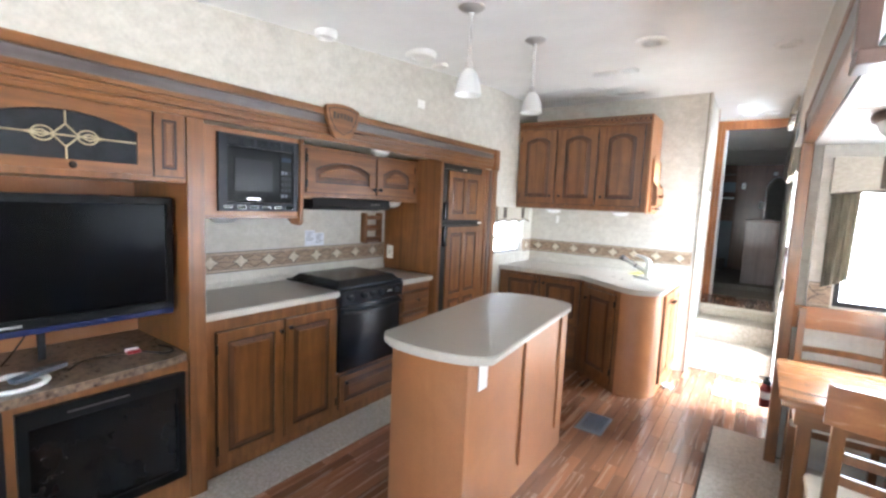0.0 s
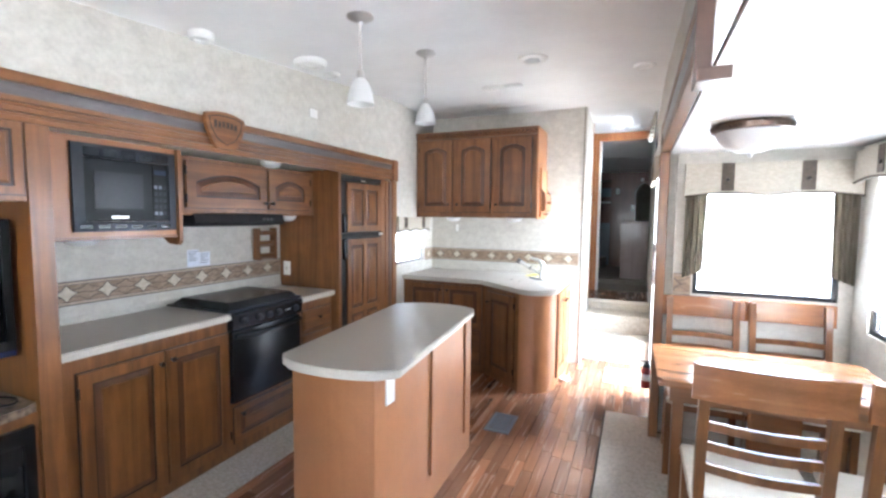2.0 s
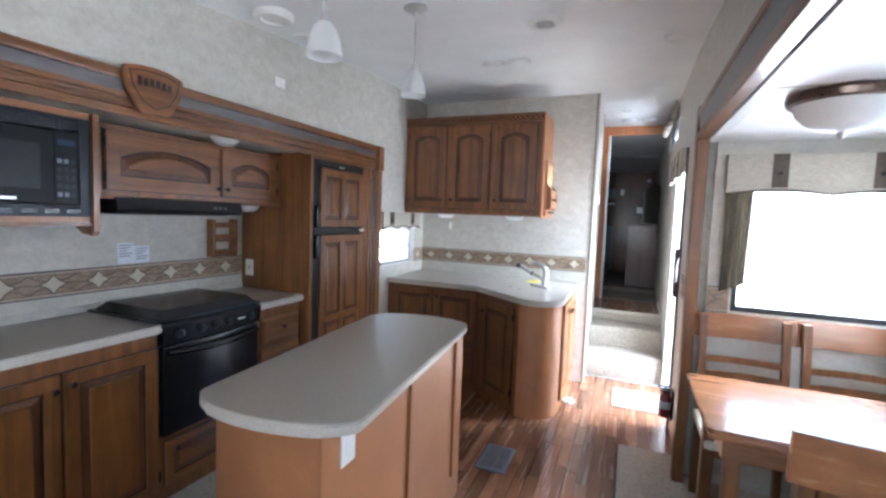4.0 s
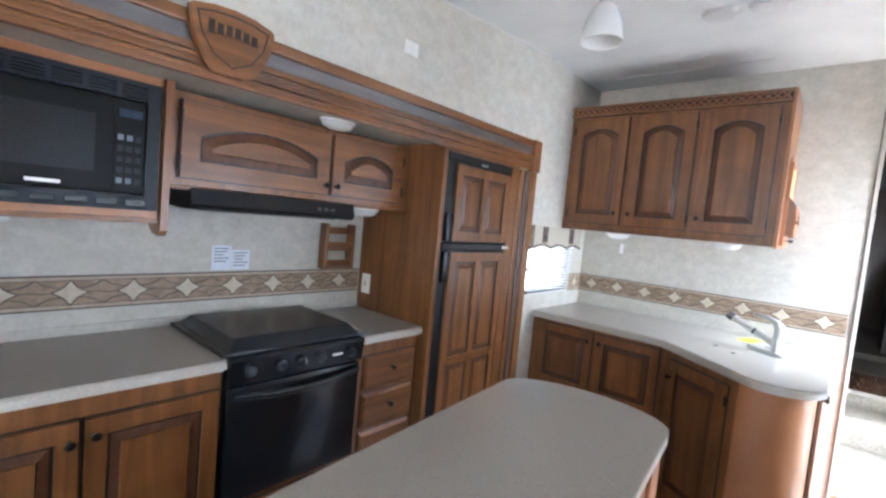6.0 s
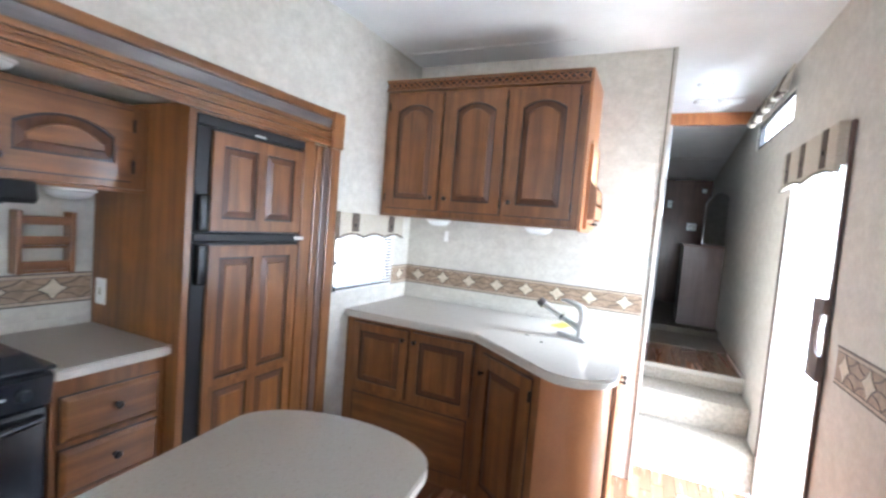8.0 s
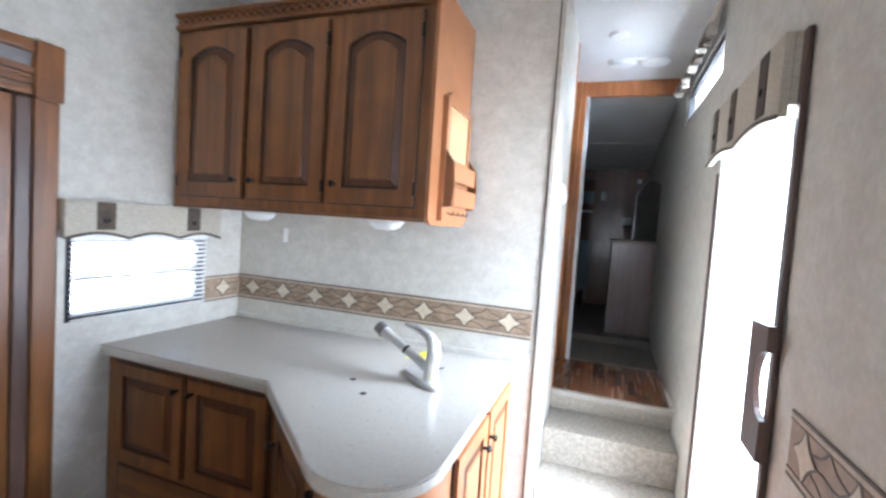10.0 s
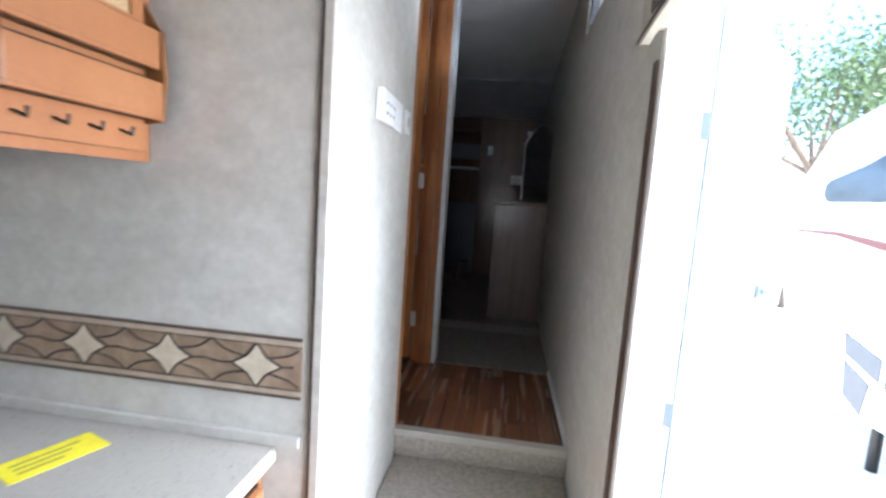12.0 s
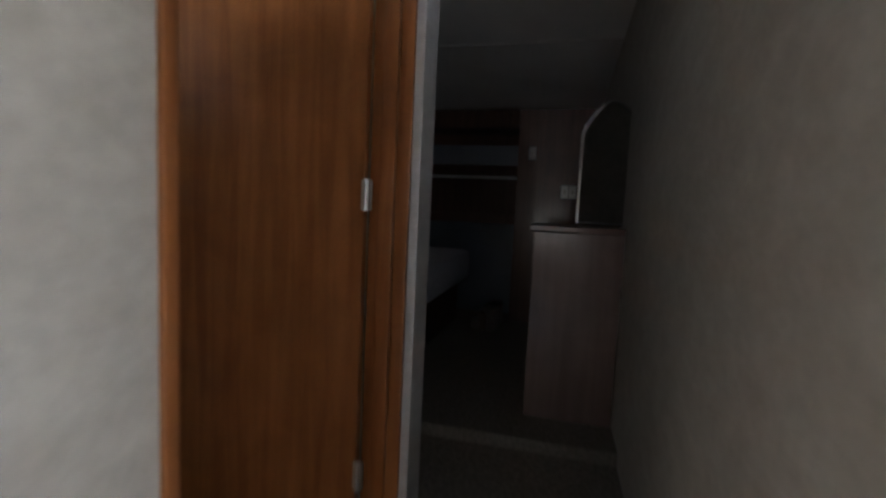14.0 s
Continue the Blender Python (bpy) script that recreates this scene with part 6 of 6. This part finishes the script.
# ---- hall door and bedroom ----
setting("wall_recess", [((-0.76, 5.735, UP - 0.05), (-0.72, 6.50, CEIL)), ((-0.76, 5.70, 0), (0.13, 5.735, CEIL)), ((-0.72, 6.46, UP), (-0.62, 6.50, CEIL))], M_WALL, "walls of the small recess beside the hall", "wall")
bd = thing("door_bath", (-0.25, 6.44, 0.66), "brown cherry bathroom door facing the hall, closed", "door", kind="structure")
bm = box(B(), (-0.615, 6.432, 0.580), (0.080, 6.458, 2.56), 0.002)
part("slab", bm, M_DOORWOOD, bd)
for z in (0.80, 1.54):
    bm = box(B(), (0.076, 6.424, z - 0.038), (0.104, 6.4315, z + 0.038), 0.002)
    rod(bm, (0.090, 6.424, z - 0.04), (0.090, 6.424, z + 0.04), 0.007, n=8)
    part("hinge", bm, M_STEEL, bd, "nickel hinge")
bm = box(B(), (0.130, 5.737, UP), (0.184, 5.756, CEIL - 0.001), 0.004)
part("casing", bm, M_DOORWOOD, bd)
for a, b in (((0.085, 6.455), (0.120, 6.50)), ((0.121, 6.43), (0.160, 6.50)), ((0.161, 6.44), (0.197, 6.50)), ((-0.62, 6.459), (0.084, 6.50))):
    bm = box(B(), (*a, UP if a[0] > 0 else 2.561), (*b, CEIL - 0.001), 0.004)
    part("casing", bm, M_DOORWOOD, bd)
# Solid strip whose dark colour paints the shadow under the door.
bm = box(B(), (-0.615, 6.445, UP - 0.004), (0.084, 6.50, 0.579), 0)
part("threshold", bm, M_HOLE, bd, "strip coloured dark as the shade under the door")
bm = box(B(), (0.198, 6.445, UP), (0.222, 6.56, 2.5), 0.004)
solid("trim_track", bm, M_ALU, "pale metal edge of the bedroom doorway", "trim", kind="structure")
bm = box(B(), (0.10, 6.452, 2.50), (XR - 0.001, 6.50, CEIL - 0.001), 0.004)
solid("trim_beam", bm, M_DOORWOOD, "brown header beam above the bedroom doorway", "trim", kind="structure")

wr = thing("bedroom_cabinets", (-0.2, 9.2, 0.62), "dark walnut cabinets across the bedroom end wall", "wardrobe")
for a, b in (((0.215, 9.10, 0.616), (XR - 0.002, 9.395, 2.352)), ((-1.54, 9.10, 2.20), (0.213, 9.395, 2.352)), ((-1.54, 9.10, 1.42), (0.213, 9.395, 1.50)), ((-1.54, 9.37, 1.50), (0.213, 9.395, 2.198)), ((-1.54, 9.36, 0.616), (0.213, 9.395, 1.42))):
    bm = box(B(), a, b, 0.003)
    part("panel", bm, M_DARKWOOD if a[2] > 0.7 or a[0] > 0 else M_GREYPAINT, wr)
bm = rod(B(), (-1.5, 9.12, 1.80), (0.213, 9.12, 1.80), 0.012, n=10)
part("rail", bm, M_STEEL, wr, "bright metal rail")
bm = box(B(), (-1.5, 9.10, 1.90), (0.213, 9.125, 2.06), 0.003)
part("shelf_front", bm, M_GREYPAINT, wr)
for u, v in ((0.33, 2.0), (0.60, 1.70), (0.66, 1.70)):
    plate("light_switch", face_to("-y", 0, 9.10, 0), u, v, 0.055, 0.10, "white switch on the dark bedroom cabinet", "switch", 1)
plate("light_switch", face_to("-y", 0, 9.10, 0), 0.74, 2.2, 0.05, 0.05, "small white fitting on the dark bedroom cabinet", "switch")

dr = thing("dresser", (0.65, 7.55, 0.616), "greige wood dresser with a dark top", "dresser")
bm = box(B(), (0.465, 7.35, 0.616), (XR - 0.003, 7.85, 1.44), 0.004)
part("body", bm, M_GREIGE, dr)
bm = box(B(), (0.445, 7.335, 1.441), (XR - 0.003, 7.86, 1.468), 0.006)
part("top", bm, M_DARKWOOD, dr)
mr = thing("wall_mirror", (XR - 0.02, 7.6, 1.47), "arched chrome-framed mirror standing on the dresser", "mirror")
FW = face_to("-x", XR - 0.004, 0, 0)
MM = Matrix.Translation((XR - 0.075, 7.55, 1.4685)) @ face_to("-x") @ pose(0, 0, 0, 0, 64, 0)
edge = arch_loop(-0.13, 0.012, 0.13, 0.56, 0.13, 12)
bm = B()
for p, q in zip(edge, edge[1:] + edge[:1]):
    rod(bm, (*p, 0.0), (*q, 0.0), 0.008, n=10, m=MM)
part("frame", bm, M_CHROME, mr, "bright chrome frame", True)
bm = prism(B(), edge, -0.006, 0.004, MM)
part("glass", bm, M_MIRROR, mr, "silvered mirror glass")
bed = thing("bed", (-0.8, 8.4, 0.616), "raised bed base with a pale blue bare mattress", "bed")
bm = box(B(), (-1.5, 7.85, 0.616), (-0.22, 9.05, 0.95), 0.01)
part("base", bm, M_DARKWOOD, bed)
bm = box(B(), (-1.5, 7.80, 0.955), (-0.12, 9.07, 1.20), 0.07)
part("mattress", bm, M_MATTRESS, bed, "pale blue mattress", True)
for k in range(9):
    x, y = 0.02 + 0.05 * (k % 3), 8.75 + 0.12 * (k // 3)
    bm = box(B(), (x - 0.05, y - 0.04, 0.616), (x + 0.05, y + 0.05, 0.70 + 0.05 * (k % 3)), 0.02, Matrix.Translation((x, y, 0)) @ pose(0, 0, 0, 0, 0, 25 * k) @ Matrix.Translation((-x, -y, 0)))
    solid("stored_bundle", bm, M_FABRICD if k % 2 else M_SLATE, "small dark bundle stored beside the bed", "bundle", group="bundles beside the bed", smooth=True)

# ---- outside ----
bm = B()
bmesh.ops.create_grid(bm, x_segments=1, y_segments=1, size=400, matrix=Matrix.Translation((0, 0, -0.95)))
solid("ground", bm, M_OUTGROUND, "yard ground, lightened for bounced light, reaching the horizon", "ground", kind="structure")
tr = thing("travel_trailer", (5.4, 6.0, -0.95), "white travel trailer parked outside with a red stripe", "trailer")
MT = face_to("-x", 4.2, 0, 0)
PX = Matrix(((0, 0, 1, 0), (-1, 0, 0, 0), (0, 1, 0, 0), (0, 0, 0, 1)))
prof = [(-9.6, -0.1), (-9.0, -0.45), (-1.0, -0.45), (-1.0, 2.7), (-9.0, 2.75), (-9.9, 2.5), (-10.4, 1.9), (-10.55, 1.1), (-10.3, 0.35)]
bm = prism(B(), prof, 4.2, 6.6, PX)
part("shell", bm, M_GEL, tr)
for pts, mat, nm in (([(-9.25, 0.34), (-9.2, 0.12), (-8.75, -0.02), (-8.75, 0.2)], M_SKIRT, "skirt_panel"), ([(-8.68, 0.18), (-8.68, -0.05), (-2.0, -0.2), (-2.0, 0.15)], M_SKIRT, "skirt_panel"),
        ([(-9.2, 0.05), (-9.15, -0.30), (-8.9, -0.42), (-8.85, -0.08)], M_SKIRT, "skirt_panel"),
        ([(-10.3, 1.34), (-9.6, 1.33), (-8.6, 1.18), (-6.0, 0.9), (-6.0, 1.0), (-8.6, 1.28), (-9.6, 1.38), (-10.3, 1.37)], M_STRIPE, "red_stripe"),
        ([(-9.84, 1.95), (-9.90, 1.90), (-9.91, 1.80), (-9.86, 1.72), (-9.78, 1.70), (-7.0, 1.70), (-7.0, 2.45), (-8.6, 2.40), (-9.3, 2.10)], M_TINT, "window")):
    bm = prism(B(), [(-u, v) for u, v in pts], -0.012, -0.001, Matrix(((0, 0, 1, 4.2), (1, 0, 0, 0), (0, 1, 0, 0), (0, 0, 0, 1))))
    part(nm, bm, mat, tr)
bm = rod(B(), (4.35, 8.85, -0.95), (4.35, 8.85, -0.4), 0.05)
part("landing_leg", bm, M_BLACKPL, tr)
for y in (3.2, 4.2):
    bm = rod(B(), (4.15, y, -0.60), (4.4, y, -0.60), 0.35, n=24)
    part("wheel", bm, M_BLACKPL, tr)


def tree(x, y, h, seed):
    rnd = random.Random(seed)
    ob = thing("tree", (x, y, -0.95), "leafy broad green tree behind the yard", "tree", "trees behind the yard")
    bm = B()
    rod(bm, (x, y, -0.95), (x + 0.1, y, h * 0.45), 0.22, 0.13, 10)
    tips = []
    for k in range(9):
        a = k * 2.4
        tip = (x + 1.6 * math.cos(a) * rnd.uniform(0.6, 1.2), y + 1.6 * math.sin(a) * rnd.uniform(0.6, 1.2), h * rnd.uniform(0.55, 0.9))
        rod(bm, (x + 0.1, y, h * 0.42), tip, 0.08, 0.02, 7)
        tips.append(tip)
    part("trunk", bm, M_BARK, ob)
    vs, fs = [], []
    for k in range(5000):
        t = rnd.choice(tips)
        c = Vector((t[0] + rnd.gauss(0, 0.55), t[1] + rnd.gauss(0, 0.55), t[2] + rnd.gauss(0, 0.5)))
        q = Euler((rnd.uniform(0, 6.28), rnd.uniform(0, 6.28), rnd.uniform(0, 6.28))).to_matrix()
        s = rnd.uniform(0.05, 0.10)
        n0 = len(vs)
        for p in ((-0.5, 0, 0), (0, -1, 0.1), (0.5, 0, 0), (0, 1, 0.1)):
            vs.append(c + q @ (Vector(p) * s) - Vector((x, y, -0.95)))
        fs.append((n0, n0 + 1, n0 + 2, n0 + 3))
    me = bpy.data.meshes.new("crown")
    me.from_pydata([tuple(v) for v in vs], [], fs)
    me.materials.append(M_LEAF)
    cr = new("crown", me)
    cr.parent = ob
    cr["kind"] = "stuff"
    return ob


tree(8.5, 17.5, 6.5, 3)
tree(13.5, 21.0, 8.0, 5)
tree(5.0, 26.0, 8.0, 8)

# ---- floor strips ----
def strips(parent, x0, x1, y0, y1, z, clear, seed, limit):
    """Laminate strips with staggered ends; the first ones are parts of the floor, what lies further is joined into one mesh."""
    rnd = random.Random(seed)
    w = 0.066
    meshes = {}
    rest = B()
    made = 0
    cells = []
    n = int(math.ceil((x1 - x0) / w))
    for i in range(n):
        a, b = x0 + i * w, min(x1, x0 + (i + 1) * w)
        y = y0 - rnd.uniform(0, 0.3)
        while y < y1:
            L = rnd.choice((0.28, 0.36, 0.44, 0.52))
            c, d = max(y, y0), min(y + L, y1)
            if d - c > 0.02 and not clear(a, b, c, d):
                cells.append((a, b, c, d))
            y += L
    cells.sort(key=lambda q: -q[2])
    for a, b, c, d in cells:
        if made < limit:
            key = (round(b - a, 4), round(d - c, 4))
            if key not in meshes:
                bm = B()
                sx, sy = (b - a) / 2 - 0.0006, (d - c) / 2 - 0.0006
                frustum(bm, [(-sx, -sy), (sx, -sy), (sx, sy), (-sx, sy)], [(-sx + 0.0008, -sy + 0.0008), (sx - 0.0008, -sy + 0.0008), (sx - 0.0008, sy - 0.0008), (-sx + 0.0008, sy - 0.0008)], -0.006, 0.0)
                me = bpy.data.meshes.new("strip")
                bm.to_mesh(me)
                bm.free()
                me.materials.append(M_PLANK)
                meshes[key] = me
            ob = new("strip", meshes[key])
            ob.parent = parent
            ob.location = Vector(((a + b) / 2, (c + d) / 2, z)) - parent.location
            made += 1
        else:
            box(rest, (a + 0.0006, c + 0.0006, z - 0.006), (b - 0.0006, d - 0.0006, z))
    if len(rest.verts):
        me = mesh_from(rest, "strips_beyond", M_PLANK, parent.location)
        ob = new("strips_beyond", me)
        ob.parent = parent
        ob["kind"] = "stuff"


strips(floor_hall, -0.715, XR - 0.001, 5.753, 6.468, UP, lambda a, b, c, d: False, 4, 80)
strips(floor_base, -1.285, XR - 0.001, -2.3, 5.18, 0.0, lambda a, b, c, d: (a > 0.505 and d < 3.84) or (b > 0.515 and c < 3.6 and d < 3.9) or (a > -0.76 and b < -0.24 and c > 1.75 and d < 3.0) or (b < -0.3 and c > 4.3), 11, 260)
